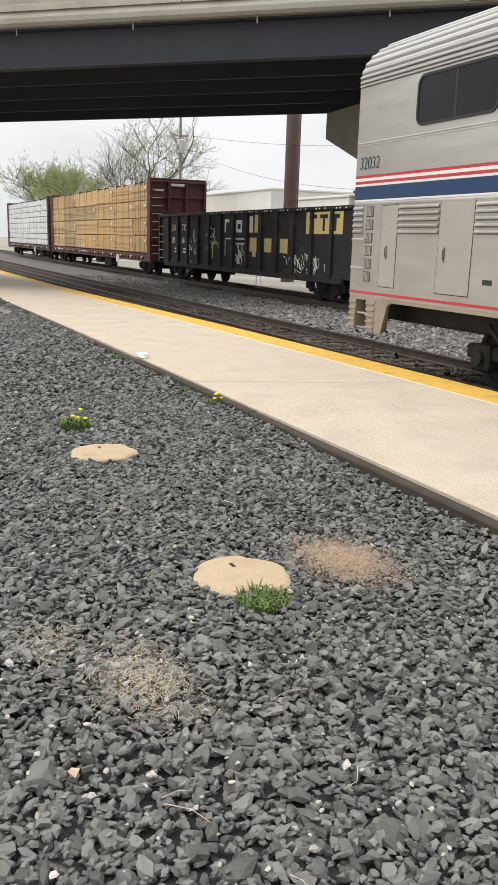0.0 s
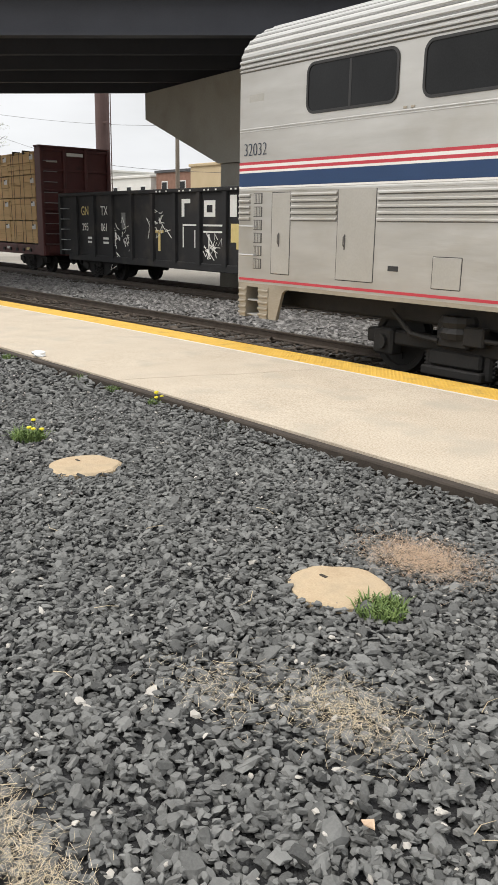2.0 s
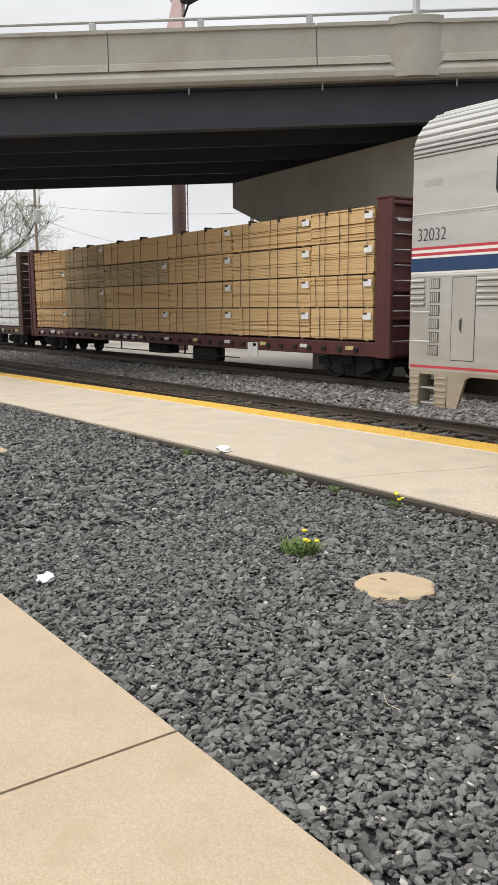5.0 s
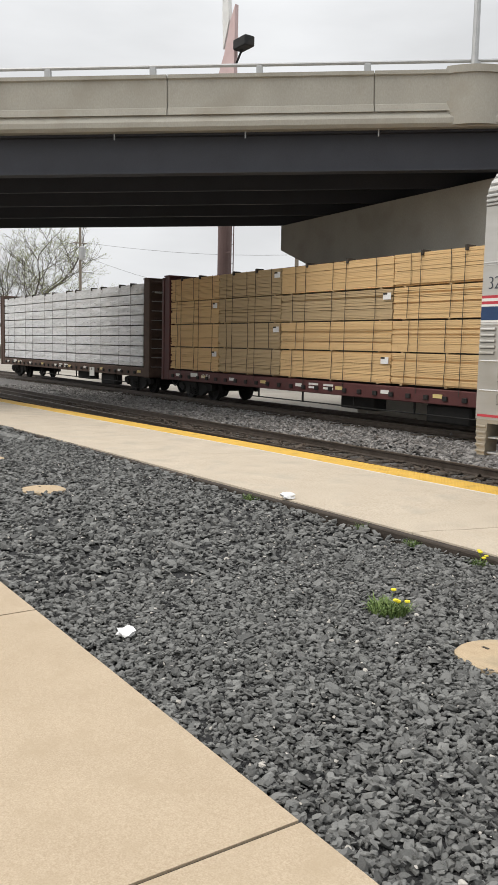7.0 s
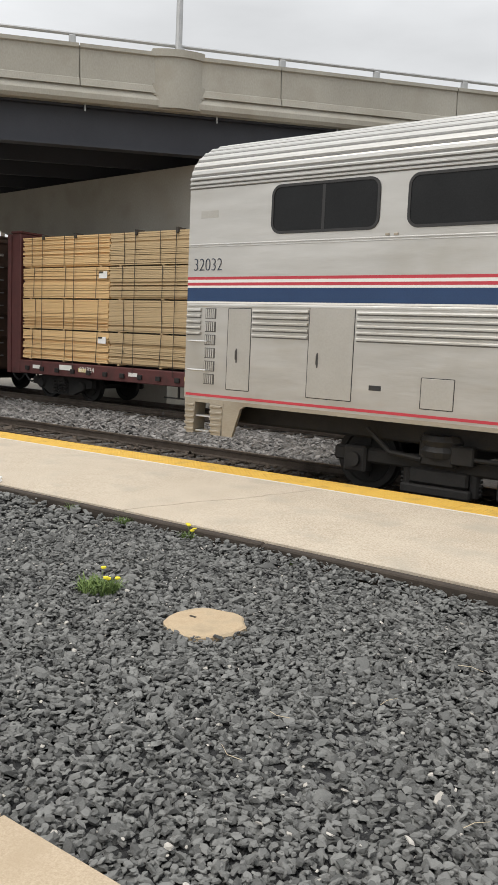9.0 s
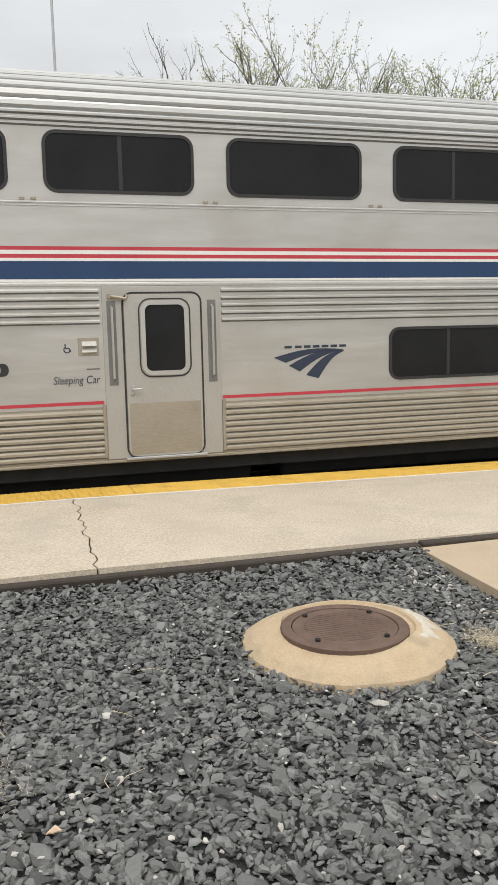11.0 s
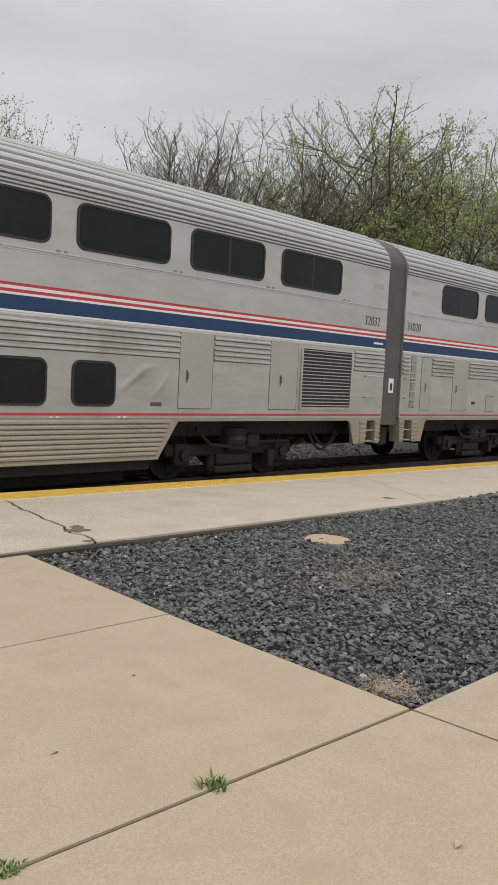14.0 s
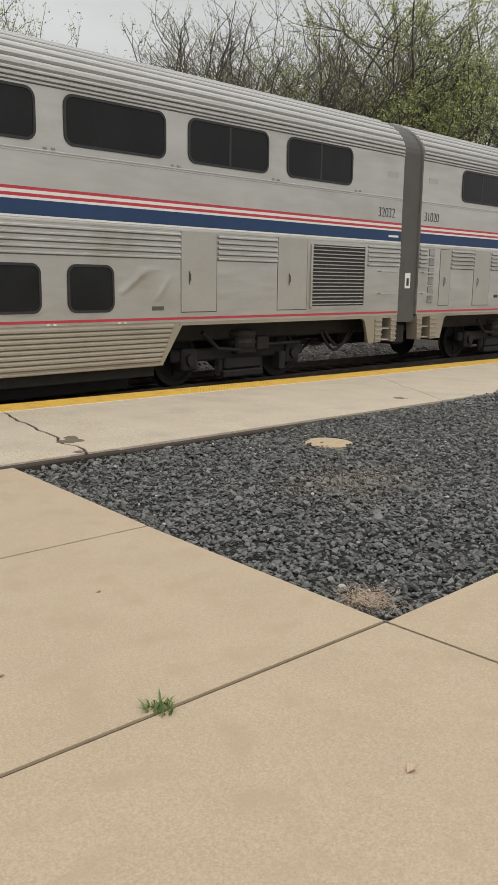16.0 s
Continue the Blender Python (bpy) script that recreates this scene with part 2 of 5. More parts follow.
# ---- mesh building ----
class Shape:
    """Collects vertices and faces of one mesh."""

    def __init__(self):
        self.v, self.f = [], []

    def add(self, verts, faces):
        o = len(self.v)
        self.v += [tuple(v) for v in verts]
        self.f += [tuple(i + o for i in f) for f in faces]
        return self

    def box(self, a, b, c=0.0):
        """A box from corner a to corner b with chamfer c."""
        lo, hi = [min(p, q) for p, q in zip(a, b)], [max(p, q) for p, q in zip(a, b)]
        c = min(c, *[(h - l) * 0.45 for h, l in zip(hi, lo)])
        if c <= 0:
            v = [(x, y, z) for x in (lo[0], hi[0]) for y in (lo[1], hi[1]) for z in (lo[2], hi[2])]
            return self.add(v, [(0, 1, 3, 2), (4, 6, 7, 5), (0, 4, 5, 1), (2, 3, 7, 6), (0, 2, 6, 4), (1, 5, 7, 3)])
        v, idx = [], {}
        for sx in (0, 1):
            for sy in (0, 1):
                for sz in (0, 1):
                    s, e = (sx, sy, sz), [(lo[i], hi[i])[k] for i, k in enumerate((sx, sy, sz))]
                    for ax in range(3):
                        p = [e[i] if i == ax else e[i] + (c if s[i] == 0 else -c) for i in range(3)]
                        idx[s, ax] = len(v)
                        v.append(p)
        f = [tuple(idx[s, ax] for ax in range(3)) for s in [(i, j, k) for i in (0, 1) for j in (0, 1) for k in (0, 1)]]
        for ax in range(3):
            u, w = [i for i in range(3) if i != ax]
            for side in (0, 1):
                ring = []
                for pu, pw in ((0, 0), (1, 0), (1, 1), (0, 1)):
                    s = [0, 0, 0]
                    s[ax], s[u], s[w] = side, pu, pw
                    ring.append(idx[tuple(s), ax])
                f.append(tuple(ring))
            for pu in (0, 1):
                for pw in (0, 1):
                    s0, s1 = [0, 0, 0], [0, 0, 0]
                    s0[u] = s1[u] = pu
                    s0[w] = s1[w] = pw
                    s1[ax] = 1
                    f.append((idx[tuple(s0), u], idx[tuple(s1), u], idx[tuple(s1), w], idx[tuple(s0), w]))
        return self.add(v, f)

    def sweep(self, ring, start, end, close=True, caps=True):
        """A ring of points, moved by start and by end, as a prism."""
        n = len(ring)
        v = [Vector(p) + Vector(start) for p in ring] + [Vector(p) + Vector(end) for p in ring]
        f = [(i, (i + 1) % n, n + (i + 1) % n, n + i) for i in range(n if close else n - 1)]
        if caps and close:
            f += [tuple(range(n - 1, -1, -1)), tuple(range(n, 2 * n))]
        return self.add(v, f)

    def tube(self, points, r, sides=8, r_end=None, caps=True):
        """A round bar along a line of points."""
        pts = [Vector(p) for p in points]
        n, o = len(pts), len(self.v)
        v = []
        for i, p in enumerate(pts):
            d = (pts[min(i + 1, n - 1)] - pts[max(i - 1, 0)]).normalized()
            side = d.cross(Vector((0, 0, 1)) if abs(d.z) < .9 else Vector((1, 0, 0))).normalized()
            up = side.cross(d)
            rr = r if r_end is None else r + (r_end - r) * i / max(n - 1, 1)
            v += [p + (side * math.cos(2 * math.pi * k / sides) + up * math.sin(2 * math.pi * k / sides)) * rr for k in range(sides)]
        f = [(i * sides + k, i * sides + (k + 1) % sides, (i + 1) * sides + (k + 1) % sides, (i + 1) * sides + k) for i in range(n - 1) for k in range(sides)]
        if caps:
            f += [tuple(range(sides - 1, -1, -1)), tuple((n - 1) * sides + k for k in range(sides))]
        return self.add(v, f)

    def lathe(self, profile, centre=(0, 0, 0), sides=24, axis="z", wobble=0.0):
        """A profile of (radius, height) turned round an axis."""
        v = []
        for r, h in profile:
            for k in range(sides):
                a = 2 * math.pi * k / sides
                rr = r * (1 + wobble * noise.noise((math.cos(a) * 2 + centre[0], math.sin(a) * 2 + centre[1], 0)))
                x, y, z = rr * math.cos(a), rr * math.sin(a), h
                p = (x, y, z) if axis == "z" else (x, z, y)
                v.append([p[i] + centre[i] for i in range(3)])
        n = len(profile)
        f = [(i * sides + k, i * sides + (k + 1) % sides, (i + 1) * sides + (k + 1) % sides, (i + 1) * sides + k) for i in range(n - 1) for k in range(sides)]
        f += [tuple(range(sides - 1, -1, -1)), tuple((n - 1) * sides + k for k in range(sides))]
        return self.add(v, f)

    def mesh(self, name, material, smooth=False):
        me = bpy.data.meshes.new(name)
        me.from_pydata(self.v, [], self.f)
        bm = bmesh.new()
        bm.from_mesh(me)
        bmesh.ops.recalc_face_normals(bm, faces=bm.faces)
        bm.to_mesh(me)
        bm.free()
        me.materials.append(material)
        if smooth:
            me.shade_smooth()
        return me


def part(name, shape, material, parent=None, label="", smooth=False):
    ob = new(name, shape.mesh(name, material, smooth) if isinstance(shape, Shape) else shape)
    ob.parent = parent
    return tagged(ob, label)


def holder(name, label, category, m=None, group="", kind=""):
    ob = new(name)
    ob.empty_display_size = 0.2
    if m is not None:
        ob.matrix_basis = m
    return tagged(ob, label, category, group, kind)


def rounded(x0, x1, z0, z1, r, y, n=5):
    """A rounded rectangle in an upright plane, as points."""
    pts = []
    for cx, cz, a0 in ((x1 - r, z1 - r, 0), (x0 + r, z1 - r, 90), (x0 + r, z0 + r, 180), (x1 - r, z0 + r, 270)):
        for k in range(n + 1):
            a = radians(a0 + 90 * k / n)
            pts.append((cx + r * math.cos(a), y, cz + r * math.sin(a)))
    return pts


def ring_frame(x0, x1, z0, z1, r, w, y0, y1):
    """A rounded frame of width w round an opening, standing from y0 out to y1."""
    s = Shape()
    a, b = rounded(x0 - w, x1 + w, z0 - w, z1 + w, r + w, 0), rounded(x0, x1, z0, z1, r, 0)
    n = len(a)
    v = [(p[0], y, p[2]) for y in (y0, y1) for ring in (a, b) for p in ring]
    f = []
    for i in range(n):
        j = (i + 1) % n
        f += [(2 * n + i, 2 * n + j, 3 * n + j, 3 * n + i), (i, j, 2 * n + j, 2 * n + i), (n + i, n + j, 3 * n + j, 3 * n + i)]
    return s.add(v, f)


def writing(text, size, x, y, z, material, parent, name="lettering", label="", squeeze=1.0, shear=0.0, thin=0.0):
    """Flat lettering that stands upright and faces the platform side."""
    cu = bpy.data.curves.new(name, "FONT")
    cu.body, cu.size, cu.extrude, cu.shear, cu.offset = text, size, 0.002, shear, -size * thin
    tmp = new(name, cu)
    dg = bpy.context.evaluated_depsgraph_get()
    me = bpy.data.meshes.new_from_object(tmp.evaluated_get(dg))
    bpy.data.objects.remove(tmp)
    me.materials.clear()
    me.materials.append(material)
    me.transform(Matrix.Translation((x, y, z)) @ pose(0, 0, 0, 90) @ Matrix.Diagonal((squeeze, 1, 1, 1)))
    ob = new(name, me)
    ob.parent = parent
    return tagged(ob, label)


# ---- ground, platform and walkways ----
part("ground", Shape().box((-600, -600, -1.2), (600, 600, -.42)), GROUND)
tagged(bpy.data.objects["ground"], "dusty pale yard ground beyond the tracks", "ground", kind="structure")
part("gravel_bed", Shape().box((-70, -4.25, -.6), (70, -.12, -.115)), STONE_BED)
tagged(bpy.data.objects["gravel_bed"], "bed coloured near-black for shade between crushed grey stones", "ground", kind="structure")
part("ballast_bed", Shape().add([(-150, 3.1, -.46), (150, 3.1, -.46), (150, 3.6, -.40), (-150, 3.6, -.40), (-150, 6.6, -.40), (150, 6.6, -.40), (-150, 7.6, -.38), (150, 7.6, -.38), (-150, 9.4, -.37), (150, 9.4, -.37), (-150, 12.9, -.37), (150, 12.9, -.37), (-150, 13.6, -.5), (150, 13.6, -.5)],
     [(0, 1, 2, 3), (3, 2, 5, 4), (4, 5, 7, 6), (6, 7, 9, 8), (8, 9, 11, 10), (10, 11, 13, 12)]), BALLAST_BED)
tagged(bpy.data.objects["ballast_bed"], "dark dusty track ballast bed", "ground", kind="structure")

EDGE = 3.20          # the platform's edge towards the train
platform = holder("platform", "long worn concrete platform with cracks and a dark kerb", "platform", kind="structure")


# the slabs have settled: the platform's top stands highest near the middle
NODES = [-60, -21, -13.5, -4.4, 2.6, 9.45, 15.85, 22.5, 31, 60]
SETTLED = [-.3, -.2, -.13, -.03, .02, .045, -.035, -.11, -.18, -.25]


def jagged(x_back, x_front, seed, amp=.05, n=14):
    """A crack across the platform from its front kerb to the yellow strip."""
    rnd = random.Random(seed)
    return [(x_front + (x_back - x_front) * k / n + (rnd.uniform(-amp, amp) if 0 < k < n else 0), 2.6 * k / n) for k in range(n + 1)]


cuts = [[(x, 0), (x, 2.6)] for x in (-60, -42, -30, -21, -13.5)] + [jagged(-3.6, -5.2, 3, .08), jagged(3.0, 2.2, 4, .04), jagged(9.50, 9.42, 1, .03, 22), jagged(16.2, 15.63, 2, .045, 16), jagged(23.5, 21.6, 5)] + [[(x, 0), (x, 2.6)] for x in (31, 40, 60)]
for left, right in zip(cuts, cuts[1:]):
    gl, gr = (.018 if 15 < c[0][0] < 17 else .007 for c in (left, right))
    ring = [(x + gl, y + .03, 0) for x, y in left] + [(x - gr, y + .03, 0) for x, y in reversed(right)]
    s = Shape().sweep(ring[::-1], (0, 0, -.5), (0, 0, 0))
    part("platform_slab", s, CONCRETE, platform)
for x0, x1 in zip(NODES, NODES[1:]):
    part("platform_core", Shape().box((x0, .04, -.5), (x1, 2.62, -.012)), KERB, platform, "dark earth in the cracks")
    part("white_edge_line", Shape().box((x0, 2.632, -.4), (x1, 2.668, .003)), WHITE_LINE, platform, "thin faded white line")
    part("platform_wall", Shape().box((x0, EDGE - .06, -.6), (x1, EDGE - .005, -.03)), KERB, platform)
for x in range(-60, 60, 4):
    part("kerb_stone", Shape().box((x + .004, -.075, -.5), (x + 3.996, .025, -.012 - .006 * (x % 3)), .012), KERB, platform)
for k, x in enumerate(np.arange(-59.4, 60, 1.83)):
    part("tactile_tile", Shape().box((x + .003, 2.67, -.4), (x + 1.827, EDGE, .006), .004), YELLOW, platform, "worn yellow warning strip tile")

dome = Shape()
for x in np.arange(-6, 25, .061):
    for k in range(8):
        y = 2.70 + k * .065
        dome.add([(x - .014, y - .014, .005), (x + .014, y - .014, .005), (x + .014, y + .014, .005), (x - .014, y + .014, .005), (x - .007, y - .007, .011), (x + .007, y - .007, .011), (x + .007, y + .007, .011), (x - .007, y + .007, .011)],
                 [(4, 5, 6, 7), (0, 1, 5, 4), (1, 2, 6, 5), (2, 3, 7, 6), (3, 0, 4, 7)])
me = bpy.data.meshes.new("warning_domes")
me.from_pydata(dome.v, [], dome.f)
me.materials.append(YELLOW)
tagged(part("warning_domes", me, None, platform), kind="stuff")

sidewalk = holder("sidewalk", "tan concrete sidewalk of large jointed slabs", "sidewalk", kind="structure")
xs = [-41, -35, -29, -23, -17, -11.8, -6.7, -3.7, -.6, 2.52, 5.63, 8.70, 11.76, 14.53, 17.5, 20.6, 23.7, 29, 35, 41]


def kerb_y(x):
    """The sidewalk's edge towards the gravel, slightly out of line from slab to slab."""
    return float(np.interp(x, (8.7, 11.76, 14.53, 17.5), (-4.04, -3.965, -4.128, -4.19)))


for a, b in zip(xs, xs[1:]):
    ea, eb = kerb_y(a), kerb_y(b)
    part("sidewalk_slab", Shape().sweep([(a + .009, -7.2, 0), (b - .009, -7.2, 0), (b - .009, eb, 0), (a + .009, ea, 0)], (0, 0, -.3), (0, 0, -.035)), WALK, sidewalk)
    part("sidewalk_slab", Shape().box((a + .009, -10.4, -.3), (b - .009, -7.215, -.035), .006), WALK, sidewalk)
for x in xs[1:-1]:
    part("joint_dirt", Shape().box((x - .012, -10.4, -.2), (x + .012, kerb_y(x), -.046)), DIRT, sidewalk, "dark dirt in the joint")
part("joint_dirt", Shape().sweep([(11.7, -3.98, 0), (14.55, -4.14, 0), (14.55, -4.10, 0), (11.7, -3.94, 0)], (0, 0, -.2), (0, 0, -.045)), DIRT, sidewalk, "dark dirt in the joint")
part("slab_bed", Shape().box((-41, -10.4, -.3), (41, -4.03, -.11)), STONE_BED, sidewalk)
walkway = holder("walkway", "tan concrete walkway of two slabs crossing the gravel", "walkway", kind="structure")
for c in (((11.915, -1.988), (14.645, -2.145), (14.83, -.08), (11.96, -.08)), ((11.79, -3.948), (14.53, -4.108), (14.64, -2.16), (11.91, -2.003))):
    part("walkway_slab", Shape().sweep([(x, y, 0) for x, y in c], (0, 0, -.3), (0, 0, -.033)), WALK, walkway)

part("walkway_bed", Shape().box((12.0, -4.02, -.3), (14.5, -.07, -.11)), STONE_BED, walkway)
for x, y, r, k in ((15.84, .62, .13, 1), (15.94, .78, .07, 2), (21.3, .55, .09, 3), (15.60, .1, .05, 4)):
    part("spalled_patch", Shape().lathe([(r, -.02), (r, .0015), (r * .5, .002)], (x, y, 0), 22, wobble=.7), SPALL, platform, "brown broken patch in the concrete")

for ob in platform.children:
    for vert in ob.data.vertices:
        if vert.co.z > -.1:
            vert.co.z += float(np.interp(vert.co.x, NODES, SETTLED))

# ---- tracks ----
for name, y, zr in (("track_near", 4.99, -.2), ("track_far", 11.0, -.17)):
    track = holder(name, "worn steel rails on dark timber ties in ballast", "railway track", kind="structure")
    for dy in (-.755, .755):
        ring = [(0, y + dy + u, zr + w) for u, w in ((-.036, 0), (.036, 0), (.036, -.03), (.01, -.045), (.01, -.13), (.07, -.15), (.07, -.165), (-.07, -.165), (-.07, -.15), (-.01, -.13), (-.01, -.045), (-.036, -.03))]
        part("rail", Shape().sweep(ring, (-150, 0, 0), (150, 0, 0)), RAIL, track)
    tie = Shape().box((-.11, y - 1.3, zr - .36), (.11, y + 1.3, zr - .166), .015).mesh("tie", TIE)
    for k in range(150):
        ob = part("tie", tie, None, track)
        ob.location.x = -55 + k * .56 + (k * 37 % 7) * .008

# ---- overpass ----
BRIDGE_POSE = pose(-12, 7.7, 0, 0, -1.3, 53)
overpass = holder("overpass", "concrete road overpass on dark painted steel girders", "bridge", BRIDGE_POSE)
# deck takes the girders' dark colour to paint in the shade underneath
part("deck", Shape().box((-75, .15, 7.86), (75, 10.6, 8.2)), GIRDER, overpass, "deck underside coloured dark for the shade between girders")
part("deck_edge", Shape().sweep([(0, -.42, 8.02), (0, -.42, 8.16), (0, -.30, 8.36), (0, .5, 8.36), (0, .5, 7.93), (0, -.34, 7.93)], (-75, 0, 0), (75, 0, 0)), BRIDGE, overpass, "stained concrete deck edge")
for k in range(26):
    a = -77.8 + k * 5.8
    part("parapet_panel", Shape().sweep([(0, -.38, 8.36), (0, -.34, 8.55), (0, -.27, 8.58), (0, -.25, 9.34), (0, -.31, 9.37), (0, -.31, 9.47), (0, .05, 9.47), (0, .12, 8.36)], (a + .015, 0, 0), (a + 5.785, 0, 0)), BRIDGE, overpass)
part("parapet_core", Shape().box((-75, -.2, 8.3), (75, .0, 9.44)), BRIDGE, overpass)
part("far_parapet", Shape().box((-75, 10.3, 8.2), (75, 10.6, 9.45)), BRIDGE, overpass)
part("handrail", Shape().tube([(-75, -.12, 9.74), (75, -.12, 9.74)], .05), GALV, overpass, "galvanised pipe handrail")
post = Shape().box((-.09, -.2, 9.46), (.09, -.04, 9.70), .015).mesh("rail_post", GALV)
for k in range(40):
    part("rail_post", post, None, overpass).location.x = -60.2 + k * 3.02
bay = [(-.72 + 1.44 * k / 12, -.24 - .17 * math.sin(math.pi * k / 12) ** .8, 0) for k in range(13)] + [(.72, .1, 0), (-.72, .1, 0)]
ped = Shape().sweep(bay, (0, 0, 8.6), (0, 0, 9.44)).sweep([(x * 1.04, y - .05, 0) for x, y, _ in bay], (0, 0, 9.36), (0, 0, 9.56))
ped.sweep([(x * 1.04, y - .10, 0) for x, y, _ in bay], (0, 0, 8.30), (0, 0, 8.62)).sweep([(x * .92, y - .13, 0) for x, y, _ in bay], (0, 0, 7.97), (0, 0, 8.32))
ped = ped.mesh("lamp_pedestal", BRIDGE)
for x in (6.15, -26):
    part("lamp_pedestal", ped, None, overpass, "concrete bay under the lamp post").location.x = x
for k in range(5):
    y = .12 + k * 2.55
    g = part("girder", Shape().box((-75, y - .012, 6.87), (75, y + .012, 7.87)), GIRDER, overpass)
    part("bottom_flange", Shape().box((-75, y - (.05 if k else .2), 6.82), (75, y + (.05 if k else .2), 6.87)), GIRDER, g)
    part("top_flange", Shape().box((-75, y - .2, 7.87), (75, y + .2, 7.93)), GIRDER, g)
drip = Shape().tube([(0, -.18, 7.95), (0, -.18, 7.74)], .022, 6).mesh("drain_pipe", GALV)
for k in range(12):
    part("drain_pipe", drip, None, overpass, "short pale drain pipe").location.x = -18.95 + k * 3.75

for x0, y0 in ((-18.8, 13.5), (-34.6, -12.0)):
    pier = holder("bridge_pier", "grey concrete hammerhead pier under the overpass", "bridge pier", group="overpass piers")
    cap = [(0, 0, 6.62), (0, 0, 5.68), (4.75, 0, 3.85), (9.3, 0, 3.85), (13.6, 0, 5.9), (13.6, 0, 6.95), (6.0, 0, 6.78)]
    part("pier_cap", Shape().sweep([(x0 + x, y0, z) for x, _, z in cap], (0, 0, 0), (0, 1.7, 0)), BRIDGE, pier)
    part("pier_stem", Shape().box((x0 + 4.75, y0 + .12, -.6), (x0 + 9.3, y0 + 1.6, 3.84)), BRIDGE, pier)

lamp = holder("street_lamp", "grey metal street lamp post on the overpass", "street lamp")
p5 = BRIDGE_POSE @ Vector((6.15, -.2, 9.5))
part("pole", Shape().tube([p5, p5 + Vector((0, 0, 9))], .1, 10, .06), GALV, lamp)
part("arm", Shape().tube([p5 + Vector((0, 0, 8.9)), p5 + Vector((-1.6, 1.2, 9.3))], .04, 6), GALV, lamp)
part("lamp_head", Shape().box(p5 + Vector((-2.2, 1.1, 9.25)), p5 + Vector((-1.5, 1.5, 9.4)), .04), GALV, lamp)


# ---- passenger coaches ----
SIDE = 3.467
ROOF_Y, HALF = SIDE + 1.52, 1.52
ARC = [(ROOF_Y - HALF * math.cos(radians(a)), 4.02 + .76 * math.sin(radians(a))) for a in range(0, 181, 9)]
LENGTH = 25.28


def rib(name, x0, x1, z, parent, material, h=.022, d=.03):
    """One raised rib of the fluted side."""
    y = SIDE
    ring = [(0, y, z - h), (0, y - d, z - h * .8), (0, y - d, z + h * .1), (0, y - d * .6, z + h * .7), (0, y, z + h)]
    part(name, Shape().sweep(ring, (x0, 0, 0), (x1, 0, 0)), material, parent)
    # the shade below a fluted rib is put in as a dark strip
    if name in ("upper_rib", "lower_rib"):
        part("dirt_line", Shape().box((x0, y - .006, z - h - (.013 if name == "upper_rib" else .008)), (x1, y + .002, z - h - .001)), DARK_GREY, parent, "dark strip standing for shade under the rib")


def window(parent, x0, x1, z0, z1, r=.11, split=True):
    w = part("window", ring_frame(x0 + .03, x1 - .03, z0 + .03, z1 - .03, r, .035, SIDE, SIDE - .016), RUBBER, parent, "dark tinted window in a black rubber seal")
    s = Shape()
    ring = rounded(x0 + .02, x1 - .02, z0 + .02, z1 - .02, r, SIDE - .005)
    s.add(ring, [tuple(range(len(ring)))])
    part("pane", s, GLASS, w)
    if split:
        c = (x0 + x1) / 2
        part("mullion", Shape().box((c - .022, SIDE - .0085, z0 + .035), (c + .022, SIDE - .0065, z1 - .035)), CURTAIN, w)


def hatch(parent, x0, x1, z0, z1, handle=None, name="access_door"):
    d = part(name, Shape().box((x0, SIDE - .007, z0), (x1, SIDE + .01, z1), .003), DUSTY, parent, "flat steel equipment door")
    part("door_seam", ring_frame(x0 + .001, x1 - .001, z0 + .001, z1 - .001, .004, .011, SIDE, SIDE - .003), RUBBER, d)
    if handle:
        part("handle", Shape().box((handle - .012, SIDE - .012, 1.46), (handle + .012, SIDE - .0075, 1.66), .002).tube([(handle - .01, SIDE - .012, 1.5), (handle, SIDE - .035, 1.52), (handle, SIDE - .035, 1.62), (handle - .01, SIDE - .012, 1.64)], .008, 5), DIAPH, d, "small grey recessed handle")


def grab_iron(parent, x0, x1, z):
    part("grab_iron", Shape().tube([(x0, SIDE, z), (x0, SIDE - .06, z), (x1, SIDE - .06, z), (x1, SIDE, z)], .016, 6), GALV, parent)


def wheelset(parent, x, y, z, r, name="wheelset"):
    s = Shape()
    for dy, f in ((-.72, 1), (.72, -1)):
        prof = [(r * .3, -.05), (r * .78, -.03), (r * .82, -.06), (r, -.06), (r * 1.0, .05), (r * 1.06, .055), (r * 1.06, .08), (r * .8, .07), (r * .75, .04), (r * .3, .06)]
        s.lathe([(a, b * f) for a, b in prof], (0, dy, 0), 28, "y")
    s.lathe([(.08, -.95), (.08, .95)], (0, 0, 0), 10, "y")
    for dy in (-.96, .9):
        s.lathe([(.13, dy), (.15, dy + .02), (.13, dy + .06)], (0, 0, 0), 10, "y")
    for k in range(4):        # lightening marks on the wheel face let the turning show
        a = k * math.pi / 2
        s.box((math.cos(a) * r * .5 - .05, -.79, math.sin(a) * r * .5 - .05), (math.cos(a) * r * .5 + .05, -.75, math.sin(a) * r * .5 + .05))
    ob = part(name, s, TRUCK, parent)
    ob.location = (x, y, z)
    return ob


